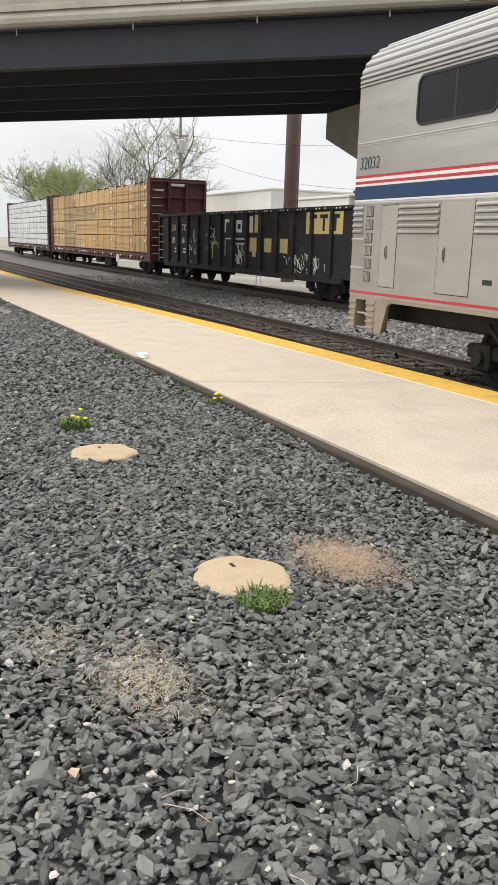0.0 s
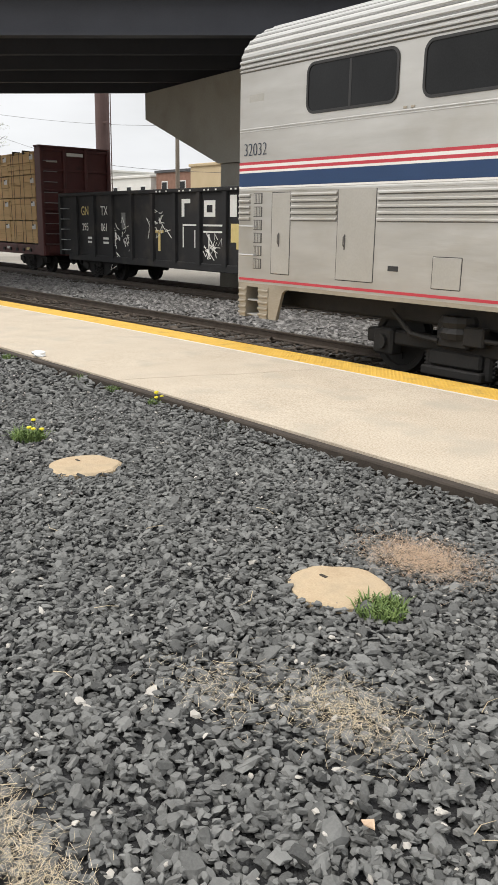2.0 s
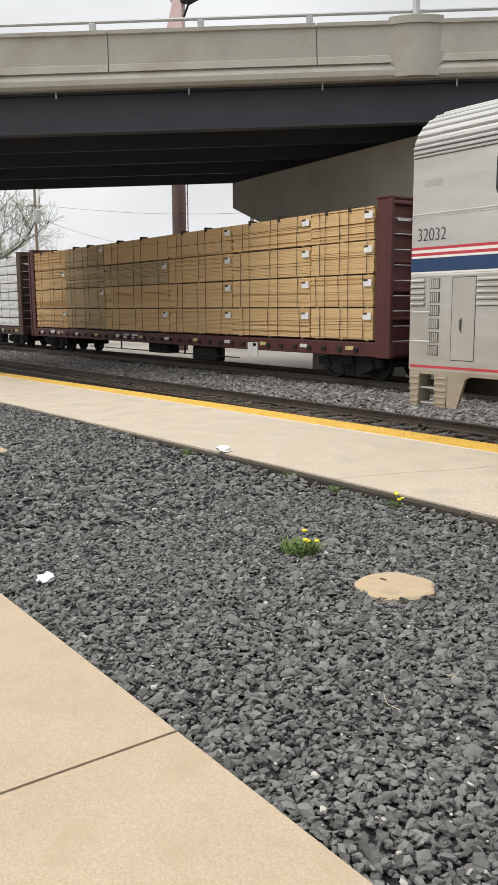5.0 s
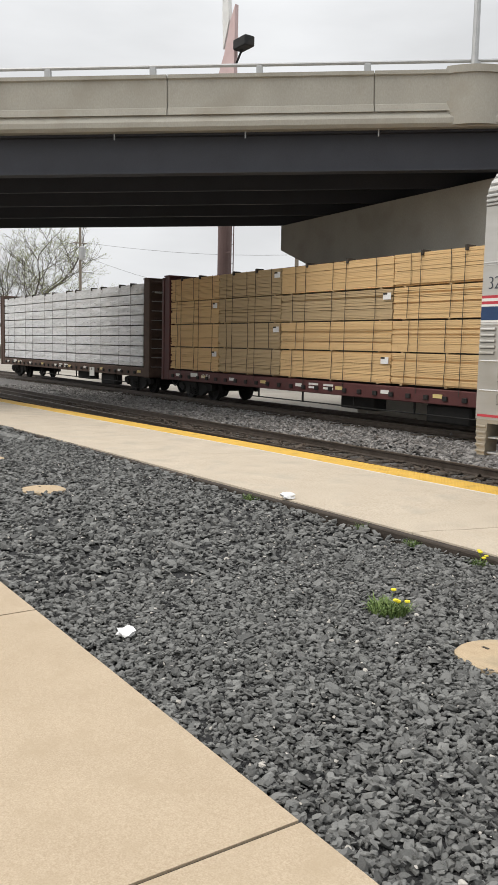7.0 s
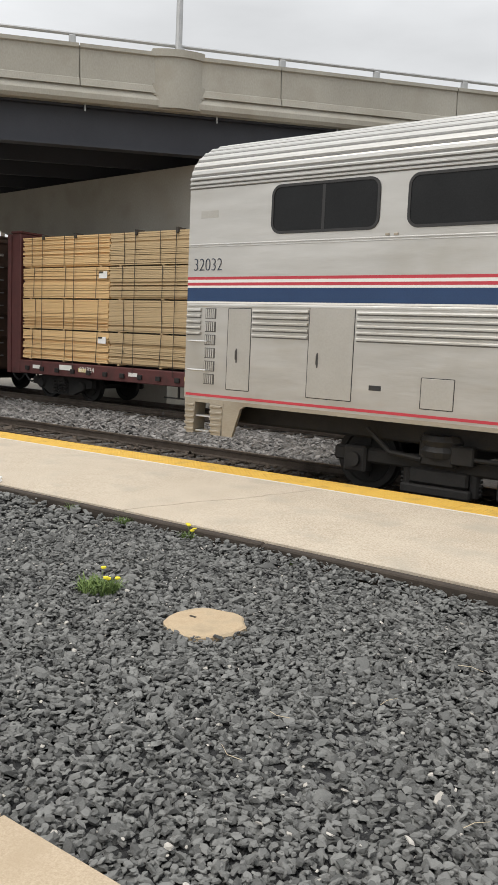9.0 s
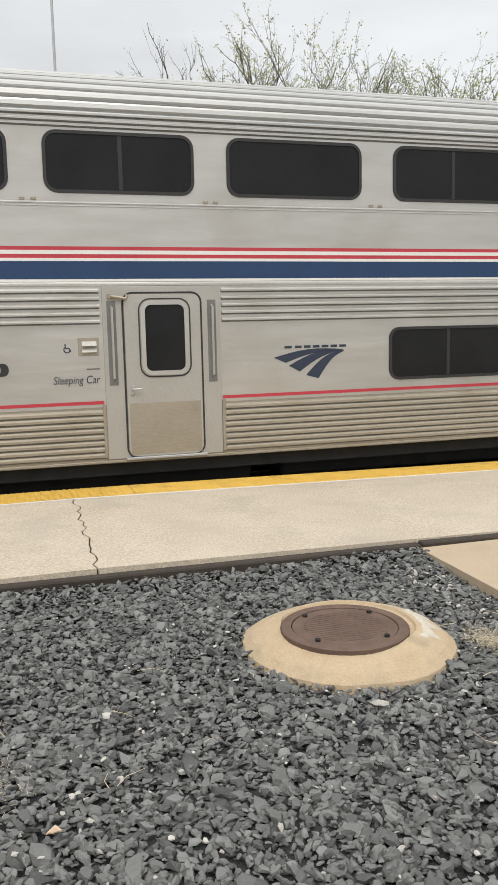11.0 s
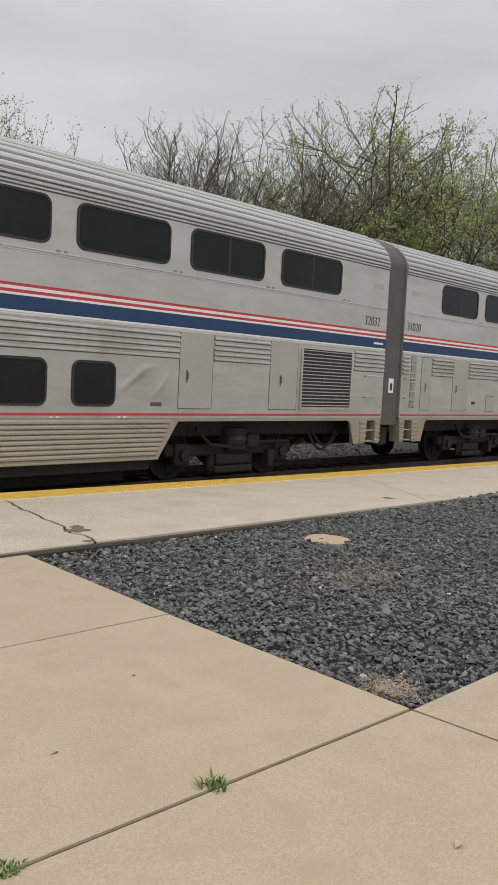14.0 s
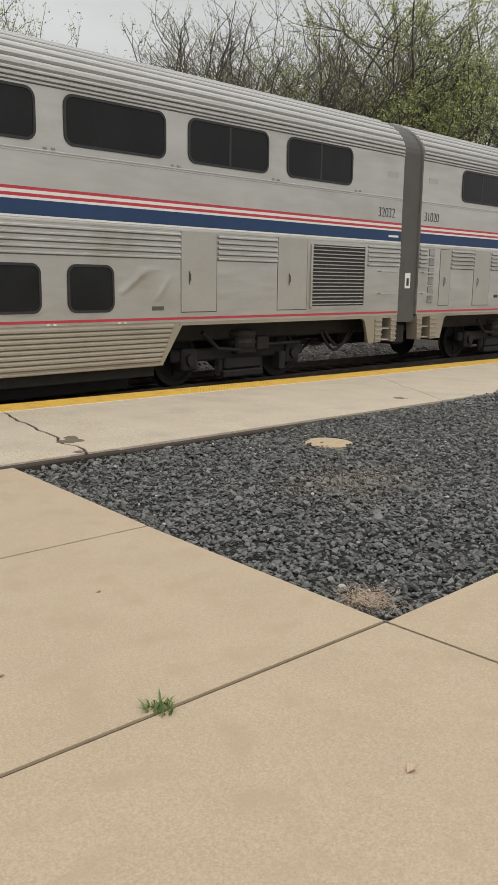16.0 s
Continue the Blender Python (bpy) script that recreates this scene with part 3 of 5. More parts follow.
def coach_truck(parent, x0, x1):
    """The bogie between two axles."""
    t = part("truck_frame", Shape().box((x0 - .35, SIDE + .42, .22), (x1 + .35, SIDE + .58, .42), .03).box((x0 + .8, SIDE + .38, .05), (x1 - .8, SIDE + .62, .26), .03)
             .box(((x0 + x1) / 2 - .25, SIDE + .3, .3), ((x0 + x1) / 2 + .25, SIDE + 2.7, .62), .03), TRUCK, parent, "grimy steel bogie frame")
    for x in (x0, x1):
        w = wheelset(parent, x, ROOF_Y, .26, .455)
        part("axle_box", Shape().box((x - .17, SIDE + .36, .08), (x + .17, SIDE + .6, .44), .03).tube([(x, SIDE + .36, .26), (x, SIDE + .3, .26)], .1, 12), TRUCK, t)
    for x in (x0 + .75, x1 - .75):
        s = Shape()
        for k in range(7):
            s.tube([(x - .1, SIDE + .5, -.02 + k * .055), (x + .1, SIDE + .5, .0 + k * .055)], .022, 6)
        s.tube([(x, SIDE + .5, -.05), (x, SIDE + .5, .42)], .07, 10)
        part("coil_spring", s, TRUCK, t)
    mid = (x0 + x1) / 2
    part("air_spring", Shape().lathe([(.26, .42), (.3, .5), (.26, .56), (.3, .63), (.26, .7)], (mid, SIDE + .5, 0), 16), RUBBER, t)
    part("shock_absorber", Shape().tube([(x0 + .2, SIDE + .3, .7), (x0 + .55, SIDE + .3, .42), (mid - .2, SIDE + .3, .38)], .035, 8).box((mid + .2, SIDE + .25, .36), (mid + .5, SIDE + .4, .6), .02).tube([(mid + .35, SIDE + .3, .45), (x1 + .1, SIDE + .3, .45)], .03, 8), TRUCK, t)
    part("brake_unit", Shape().box((mid - .5, SIDE + .34, -.08), (mid + .45, SIDE + .6, .04), .02).box((x1 - .4, SIDE + .3, -.02), (x1 - .25, SIDE + .5, .3), .02), TRUCK, t)


def coach(x, number, end_name):
    c = holder("passenger_coach", "double-deck ribbed stainless steel sleeping coach with red, white and blue stripes", "train coach", group="passenger train")
    L = LENGTH
    ring = [(0, SIDE, .9), (0, SIDE, 4.02)] + [(0, y, z) for y, z in ARC[1:-1]] + [(0, SIDE + 3.04, 4.02), (0, SIDE + 3.04, .9)]
    part("body", Shape().sweep(ring, (0, 0, 0), (L, 0, 0)), STEEL, c)
    # roof ribs and eave seams
    for k, (y, z) in enumerate(ARC[1:-1]):
        n = Vector((0, y - ROOF_Y, (z - 4.02) * 3)).normalized()
        part("roof_rib", Shape().sweep([(0, y + n.y * .014 + n.z * .02, z + n.z * .014 - n.y * .02), (0, y + n.y * .014 - n.z * .02, z + n.z * .014 + n.y * .02), (0, y - n.z * .035, z + n.y * .035), (0, y + n.z * .035, z - n.y * .035)], (.01, 0, 0), (L - .01, 0, 0)), ROOF, c)
        # groove shade beside each near-side roof rib, painted as a thin dark strip
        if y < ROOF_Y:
            part("roof_seam", Shape().sweep([(0, y + n.y * .004 - n.z * d, z + n.z * .004 + n.y * d) for d in (.036, .062)] + [(0, y - n.y * .004 - n.z * d, z - n.z * .004 + n.y * d) for d in (.062, .036)], (.01, 0, 0), (L - .01, 0, 0)), DARK_GREY, c, "dark strip standing for shade in the roof groove")
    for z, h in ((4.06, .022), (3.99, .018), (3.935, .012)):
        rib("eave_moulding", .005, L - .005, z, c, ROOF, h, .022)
        part("eave_seam", Shape().box((.01, SIDE - .004, z - h - .014), (L - .01, SIDE, z - h - .002)), DARK_GREY, c)
    rib("belt_rail", .01, L - .01, 3.13, c, ROOF, .011, .012)
    rib("belt_rail", .01, L - .01, 3.098, c, ROOF, .008, .008)
    # stripes
    for name, z0, z1, m in (("red_stripe", 2.628, 2.668, RED), ("white_stripe", 2.586, 2.628, WHITE), ("red_stripe", 2.544, 2.586, RED), ("white_stripe", 2.512, 2.544, WHITE), ("blue_stripe", 2.318, 2.512, BLUE), ("white_stripe", 2.292, 2.318, WHITE)):
        part(name, Shape().box((.004, SIDE - .004, z0), (L - .004, SIDE + .004, z1)), m, c)
    for x0, x1 in ((.03, 9.95), (11.33, L - .03)):
        part("red_stripe", Shape().box((x0, SIDE - .0045, .935), (x1, SIDE + .004, .972)), RED, c)
    rib("rivet_strip", .02, L - .02, 2.262, c, STEEL, .022, .008)
    rv = Shape()
    for xr in np.arange(2.9, 19.7, .09):
        rv.box((xr - .008, SIDE - .013, 2.255), (xr + .008, SIDE - .007, 2.271), .003)
    tagged(part("rivets", rv, STEEL, c), kind="stuff")
    # fluted bands
    bands = [(.02, .28), (1.22, 2.14), (2.88, 9.94), (11.34, 19.64), (20.40, 21.75), (24.24, L - .02)]
    for x0, x1 in bands:
        for k in range(5):
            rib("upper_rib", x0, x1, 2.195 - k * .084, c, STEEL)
    for x0, x1 in ((5.72, 9.94), (11.34, 19.50)):
        for k in range(8):
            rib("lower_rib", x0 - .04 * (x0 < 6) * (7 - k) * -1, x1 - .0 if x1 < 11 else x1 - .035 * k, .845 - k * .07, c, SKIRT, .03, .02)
    part("skirt", Shape().sweep([(5.55, 0, .9), (5.95, 0, .27), (19.3, 0, .27), (19.72, 0, .9)], (0, SIDE + .004, 0), (0, SIDE + .06, 0)).box((5.95, SIDE - .012, .255), (19.3, SIDE + .05, .29), .008), SKIRT, c, "dust-stained fluted lower skirt")
    part("far_skirt", Shape().box((5.9, SIDE + 2.98, .27), (19.4, SIDE + 3.03, .9)), SKIRT, c)
    # dark boxes added below the floor to keep the gap under the coach black
    part("underframe", Shape().box((6.0, SIDE + .1, .1), (19.2, SIDE + 2.9, .62)), TRUCK, c, "added black box that keeps the gap under the floor dark")
    for x0, x1, z0, z1 in ((.2, 6.0, .55, .9), (19.2, L - .2, .55, .9), (6.4, 11.8, -.14, .1), (12.2, 19.0, -.12, .1)):
        part("equipment_box", Shape().box((x0, SIDE + .45, z0), (x1, SIDE + 2.5, z1), .03), TRUCK, c)
    # apron over the bogies and the end steps
    for x0, x1, d in ((.02, 1.05, 1), (L - .02, L - 1.05, -1)):
        part("apron", Shape().box((min(x0, x1 + d * 4.6), SIDE - .002, .845), (max(x0, x1 + d * 4.6), SIDE + .03, .9)), SKIRT, c)
        for u0, u1 in ((0, .2), (.48, .72)):
            part("step_bracket", Shape().sweep([(x0 + d * u0, 0, .86), (x0 + d * u1 * 1.02, 0, .86), (x0 + d * (u1 - .02), 0, .38), (x0 + d * (u0 + .04), 0, .38)], (0, SIDE - .006, 0), (0, SIDE + .25, 0)), SKIRT, c)
            for k in range(5):
                part("bracket_rib", Shape().box((x0 + d * (u0 + .01), SIDE - .022, .42 + k * .09), (x0 + d * (u1 - .01), SIDE - .004, .455 + k * .09), .006), SKIRT, c)
        part("apron_gusset", Shape().sweep([(x0 + d * .7, 0, .9), (x0 + d * 1.22, 0, .9), (x0 + d * 1.04, 0, .8), (x0 + d * .9, 0, .38), (x0 + d * .72, 0, .38)], (0, SIDE, 0), (0, SIDE + .05, 0)), SKIRT, c)
        for z in (.42, .64):
            part("step_tread", Shape().box((x0 + d * .2, SIDE + .02, z - .012), (x0 + d * .48, SIDE + .22, z + .012), .004), GALV, c)
        if d < 0:
            part("coupler_hose", Shape().tube([(x0 + d * (1.0 + .17 * k), SIDE + 1.3 + .1 * math.sin(k), .4 - .3 * math.sin(math.pi * k / 6)) for k in range(7)], .03, 8), RUBBER, c)
    for x0, x1 in ((.1, .45), (L - .68, L - .16)):
        for z in (1.74, 1.32):
            grab_iron(c, x0, x1, z)
    for k in range(6):
        z = 1.12 + k * .19
        vent = part("ladder_vent", Shape().box((.36, SIDE - .006, z), (.56, SIDE + .01, z + .15), .004), DIAPH, c)
        for j in range(5):
            part("vent_bar", Shape().box((.372 + j * .036, SIDE - .012, z + .01), (.394 + j * .036, SIDE - .004, z + .14)), STEEL, vent)
    hatch(c, .79, 1.19, 1.07, 2.22, .96)
    hatch(c, 2.16, 2.84, 1.06, 2.25, 2.31)
    hatch(c, 19.66, 20.38, 1.05, 2.25, 19.82)
    hatch(c, 21.78, 22.52, 1.05, 2.25, 22.06)
    hatch(c, 3.82, 4.24, 1.05, 1.42, name="filler_flap")
    part("slot_vent", Shape().box((3.1, SIDE - .008, 1.22), (3.27, SIDE + .01, 1.285), .003), RUBBER, c)
    part("slot_vent", Shape().box((19.1, SIDE - .008, 1.08), (19.32, SIDE + .01, 1.14), .003), DIAPH, c)
    grille = part("louvre_grille", ring_frame(22.66, 24.14, 1.1, 2.17, .01, .05, SIDE, SIDE - .02), STEEL, c, "black louvred air grille")
    # black sheet paints the shade between slats, as the body behind is solid
    part("grille_back", Shape().box((22.64, SIDE - .004, 1.08), (24.16, SIDE + .01, 2.19)), RUBBER, grille)
    for k in range(17):
        z = 1.125 + k * .063
        part("louvre_slat", Shape().sweep([(0, SIDE - .005, z + .010), (0, SIDE - .02, z), (0, SIDE - .02, z + .013), (0, SIDE - .005, z + .018)], (22.665, 0, 0), (24.135, 0, 0)), DUSTY, grille)
    # buckled panel behind the last lower window
    nx, nz, v = 40, 24, []
    for i in range(nx + 1):
        for j in range(nz + 1):
            px, pz = 18.47 + 1.16 * i / nx, 1.165 + .585 * j / nz
            edge = min(1, i / 3, j / 3, (nx - i) / 3, (nz - j) / 3)
            out = 0
            for ax, az, bx, bz, w, hgt in ((18.50, 1.30, 19.02, 1.68, .055, .013), (19.18, 1.22, 19.44, 1.58, .045, .009), (18.75, 1.62, 19.3, 1.70, .07, .006)):
                along = Vector((bx - ax, bz - az))
                f = max(0, min(1, ((px - ax) * along.x + (pz - az) * along.y) / along.length_squared))
                out += hgt * math.sin(math.pi * (f * .9 + .05)) * math.exp(-(((px - ax - along.x * f) ** 2 + (pz - az - along.y * f) ** 2) / w ** 2))
            v.append((px, SIDE - .0015 - out * edge, pz))
    part("buckled_panel", Shape().add(v, [(i * (nz + 1) + j, (i + 1) * (nz + 1) + j, (i + 1) * (nz + 1) + j + 1, i * (nz + 1) + j + 1) for i in range(nx) for j in range(nz)]), STEEL, c, "creased and buckled steel panel", True)
    # windows
    for x0, x1 in ((1.47, 3.10), (3.49, 5.12), (5.49, 7.08), (7.44, 9.05), (9.42, 11.06), (11.45, 13.11), (13.54, 15.17), (15.58, 17.26), (17.68, 19.37), (19.80, 21.50), (21.95, 23.68)):
        window(c, x0, x1, 3.235, 3.875, .11, x0 not in (3.49, 11.45, 17.68))
        for dx in (.1, .22):
            part("sash_clip", Shape().box((x1 + dx, SIDE - .012, 3.15), (x1 + dx + .06, SIDE - .003, 3.18), .004), SKIRT, c)
    for x0, x1, sp in ((5.66, 7.23, True), (13.49, 15.13, True), (15.55, 17.26, True), (17.67, 18.42, False)):
        window(c, x0, x1, 1.07, 1.715, .1, sp)
        for dx in (.06, .17):
            part("sash_clip", Shape().box((x1 + dx, SIDE - .007, .90), (x1 + dx + .05, SIDE - .003, .925), .003), WHITE, c)
    # entrance door
    before = set(c.children)
    part("door_surround", Shape().box((10.10, SIDE - .010, .3), (11.45, SIDE + .01, 2.24), .004), DUSTY, c)
    door = part("door", Shape().sweep(rounded(10.34, 11.21, .32, 2.15, .1, 0), (0, SIDE - .03, 0), (0, SIDE - .004, 0)), DUSTY, c, "steel entrance door with a tall window")
    part("door_seam", ring_frame(10.335, 11.215, .315, 2.155, .1, .02, SIDE - .01, SIDE - .016), RUBBER, door)
    part("window_frame", ring_frame(10.57, 11.02, 1.29, 2.03, .07, .05, SIDE - .03, SIDE - .05), STEEL, door)
    part("window_seal", ring_frame(10.51, 11.08, 1.23, 2.09, .12, .014, SIDE - .03, SIDE - .036), RUBBER, door)
    ring = rounded(10.565, 11.025, 1.285, 2.035, .07, SIDE - .034)
    part("pane", Shape().add(ring, [tuple(range(len(ring)))]), GLASS, door)
    part("door_handle", Shape().tube([(10.40, SIDE - .03, 1.09), (10.40, SIDE - .075, 1.09), (10.50, SIDE - .075, 1.095)], .012, 6).box((10.38, SIDE - .04, 1.02), (10.42, SIDE - .03, 1.14), .004), GALV, door, "chrome lever handle")
    part("door_soil", Shape().box((10.36, SIDE - .0325, .34), (11.19, SIDE - .0305, .93)), SKIRT, door, "dust film on the lower door")
    part("door_sill", Shape().box((10.3, SIDE - .06, .285), (11.25, SIDE + .02, .315), .006), GALV, door)
    for x0 in (10.15, 11.30):
        part("handrail_recess", Shape().box((x0, SIDE - .013, 1.14), (x0 + .1, SIDE - .009, 2.08)), DARK_GREY, c)
        part("handrail", Shape().tube([(x0 + .05, SIDE - .01, 1.2), (x0 + .05, SIDE - .06, 1.22), (x0 + .05, SIDE - .06, 2.0), (x0 + .05, SIDE - .01, 2.02)], .014, 6), STEEL, c)
    part("door_closer", Shape().box((10.16, SIDE - .03, 2.1), (10.22, SIDE - .01, 2.16), .005).tube([(10.2, SIDE - .03, 2.13), (10.36, SIDE - .05, 2.1), (10.38, SIDE - .03, 2.14)], .02, 6), SKIRT, c)
    for x0, x1 in ((10.06, 10.10), (11.45, 11.49)):
        part("edge_flashing", Shape().box((x0, SIDE - .024, .32), (x1, SIDE - .002, .93), .006), SKIRT, c)
    for z in (1.52, 1.59):
        part("door_light_hood", Shape().sweep([(0, SIDE, z), (0, SIDE - .05, z), (0, SIDE - .012, z + .05), (0, SIDE, z + .05)], (9.86, 0, 0), (10.02, 0, 0)), DUSTY, c)
    part("light_plate", Shape().box((9.82, SIDE - .009, 1.48), (10.05, SIDE + .01, 1.68), .003), SKIRT, c)
    for ob in set(c.children) - before:
        ob.location.x = -.13
    # markings
    writing(number, .26, .10, SIDE - .006, 2.755, NAVY, c, "car_number", "dark painted car number", .84, 0, .022)
    writing(number, .26, L - .78, SIDE - .006, 2.755, NAVY, c, "car_number", "dark painted car number", .84, 0, .022)
    part("number_box", Shape().sweep(rounded(8.54, 8.94, 1.285, 1.425, .06, 0), (0, SIDE - .012, 0), (0, SIDE, 0)), RUBBER, c, "black number box")
    writing("2830", .15, 8.575, SIDE - .0145, 1.305, DUSTY, c, "car_number", "pale digits", .95)
    writing("Sleeping Car", .125, 9.4, SIDE - .006, 1.175, NAVY, c, "lettering", "dark painted lettering", .80, .2)
    part("notice", Shape().box((9.77, SIDE - .006, 1.325), (9.92, SIDE - .003, 1.34)), DARK_GREY, c)
    part("name_bar", Shape().box((L - .42, SIDE - .007, 2.39), (L - .1, SIDE - .004, 2.43)), WHITE, c, "small white name")
    acc = Shape().tube([(9.550, SIDE - .006, 1.615), (9.555, SIDE - .006, 1.57), (9.590, SIDE - .006, 1.57), (9.610, SIDE - .006, 1.535)], .007, 5)
    acc.tube([(9.570 + .035 * math.cos(a * .6), SIDE - .006, 1.555 + .035 * math.sin(a * .6)) for a in range(4, 11)], .006, 5)
    part("access_symbol", acc, NAVY, c, "dark access symbol")
    logo = part("emblem", Shape().box((12.110, SIDE - .006, 1.495), (12.200, SIDE - .003, 1.525)), NAVY, c, "navy emblem of three swept bands")
    for k in range(6):
        part("emblem_bar", Shape().box((12.240 + k * .115, SIDE - .006, 1.495), (12.325 + k * .115, SIDE - .003, 1.525)), NAVY, logo)
    for k, (xa, za, xb, zb) in enumerate(((11.97, 1.39, 12.12, 1.325), (12.16, 1.29, 12.30, 1.215), (12.38, 1.17, 12.54, 1.125))):
        def arc(x, z, tip, up):
            return [(x + (tip[0] - x) * j / 8, 0, z + (tip[1] - z) * j / 8 + up * math.sin(math.pi * j / 8)) for j in range(9)]
        top = arc(xa, za, (12.86 + .006 * k, 1.468 - .008 * k), .05 + .012 * k)
        bot = arc(xb, zb, (12.87 + .006 * k, 1.462 - .008 * k), .04 + .012 * k)
        part("emblem_band", Shape().sweep(top + bot[::-1], (0, SIDE - .006, 0), (0, SIDE - .003, 0)), NAVY, logo)
    for dx, low in ((.40, .24), (.52, .32)):
        part("brake_hose", Shape().tube([(23.05 + dx + .1 * j, SIDE + .45, .62 - (.62 - low) * math.sin(math.pi * j / 9)) for j in range(10)], .028, 6), RUBBER, c, "sagging black rubber hose")
    for xw in (.22, L - .5):
        part("faded_patch", Shape().box((xw, SIDE - .003, 3.5), (xw + .32, SIDE + .002, 3.6)), DUSTY, c)
    coach_truck(c, 2.75, 5.15)
    coach_truck(c, 20.15, 22.6)
    if end_name:
        # folding gangway cover between this coach and the next
        ring = [(0, SIDE + .05, .75), (0, SIDE + .05, 4.02)] + [(0, ROOF_Y + (y - ROOF_Y) * .967, z - .02) for y, z in ARC[1:-1]] + [(0, SIDE + 2.99, 4.02), (0, SIDE + 2.99, .75)]
        d = part("diaphragm", Shape().sweep(ring, (L, 0, 0), (L + .64, 0, 0)), DIAPH, c, "dark grey gangway cover between coaches")
        part("gangway_sign", Shape().box((L + .27, SIDE + .043, 1.42), (L + .45, SIDE + .05, 1.72)), WHITE, d)
        part("sign_mark", Shape().box((L + .32, SIDE + .040, 1.47), (L + .40, SIDE + .0428, 1.62)), NAVY, d)
        part("coupler", Shape().box((L - .3, ROOF_Y - .3, .25), (L + .9, ROOF_Y + .3, .6), .05).box((L + .1, SIDE + .15, .3), (L + .5, SIDE + 2.8, .72), .04), TRUCK, c)
    c.location.x = x
    return c


coach(0, "32032", True)
coach(25.94, "31020", False)


# ---- freight train on the far track ----
FY = 9.5                  # near side of the freight cars
FC = FY + 1.5             # their middle
WR = .42
FREIGHT = []              # cars with their start, and their wheelsets


def freight_trucks(car, xs):
    sets = []
    for x in xs:
        t = part("truck_side_frame", Shape().sweep([(x - 1.25, 0, .42), (x - .75, 0, .50), (x + .75, 0, .50), (x + 1.25, 0, .42), (x + 1.25, 0, .22), (x + 1.0, 0, .2), (x + .45, 0, -.02), (x - .45, 0, -.02), (x - 1.0, 0, .2), (x - 1.25, 0, .22)], (0, FC - 1.08, 0), (0, FC - .92, 0)), TRUCK, car, "grimy cast steel truck frame")
        for k in range(3):
            coil = [(x - .22 + k * .22 + .07 * math.cos(j * .9), FC - 1.12 + .05 * math.sin(j * .9), .02 + j * .0125) for j in range(29)]
            part("spring", Shape().tube(coil, .02, 5), TRUCK, t)
        part("bolster", Shape().box((x - .2, FC - 1.15, .25), (x + .2, FC + 1.15, .5), .03), TRUCK, t)
        part("truck_side_frame", Shape().box((x - 1.2, FC + .92, .15), (x + 1.2, FC + 1.08, .45), .04), TRUCK, car)
        for dx in (-.86, .86):
            sets.append(wheelset(car, x + dx, FC, WR - .17, WR))
            part("bearing_cap", Shape().lathe([(.12, -.04), (.15, .0), (.13, .06)], (x + dx, FC - 1.1, .25), 10, "y"), TRUCK, t)
    return sets


def coupler(car, x, d):
    part("coupler", Shape().box((x, FC - .12, .5), (x + d * .75, FC + .12, .75), .03), TRUCK, car)
    part("air_hose", Shape().tube([(x + d * .1 * k, FC - .4, .45 - .25 * math.sin(k * .5)) for k in range(7)], .03, 6), RUBBER, car)


def bulkhead(car, x0, x1, face, paint):
    """The upright end of a centre-beam car, with its ribs and ladder."""
    b = part("bulkhead", Shape().box((x0, FY + .02, .5), (x1, FY + 2.98, 4.5), .02), paint, car)
    xo = x1 if face > 0 else x0
    for k in range(6):
        z = .75 + k * .72
        part("bulkhead_rib", Shape().box((xo, FY + .06, z), (xo + face * .12, FY + 2.94, z + .09), .015), paint, b)
    for y in (FY + .05, FY + 1.0, FY + 1.9, FY + 2.9):
        part("bulkhead_post", Shape().box((xo, y - .06, .5), (xo + face * .16, y + .06, 4.48), .015), paint, b)
    for k in range(9):
        z = .95 + k * .38
        part("grab_iron", Shape().tube([(xo + face * .12, FY + .12, z), (xo + face * .24, FY + .12, z), (xo + face * .24, FY + .62, z), (xo + face * .12, FY + .62, z)], .014, 5), GALV, b)
    part("end_notice", Shape().box((xo + face * .121, FY + 1.1, 4.2), (xo + face * .124, FY + 1.8, 4.32)), LETTER, b)
    part("end_notice", Shape().box((xo + face * .121, FY + .25, 3.95), (xo + face * .124, FY + .7, 4.02)), LETTER, b)
    part("bulkhead_cap", Shape().box((x0 - .02, FY, 4.5), (x1 + .02, FY + 3, 4.56), .01), paint, b)
    return b


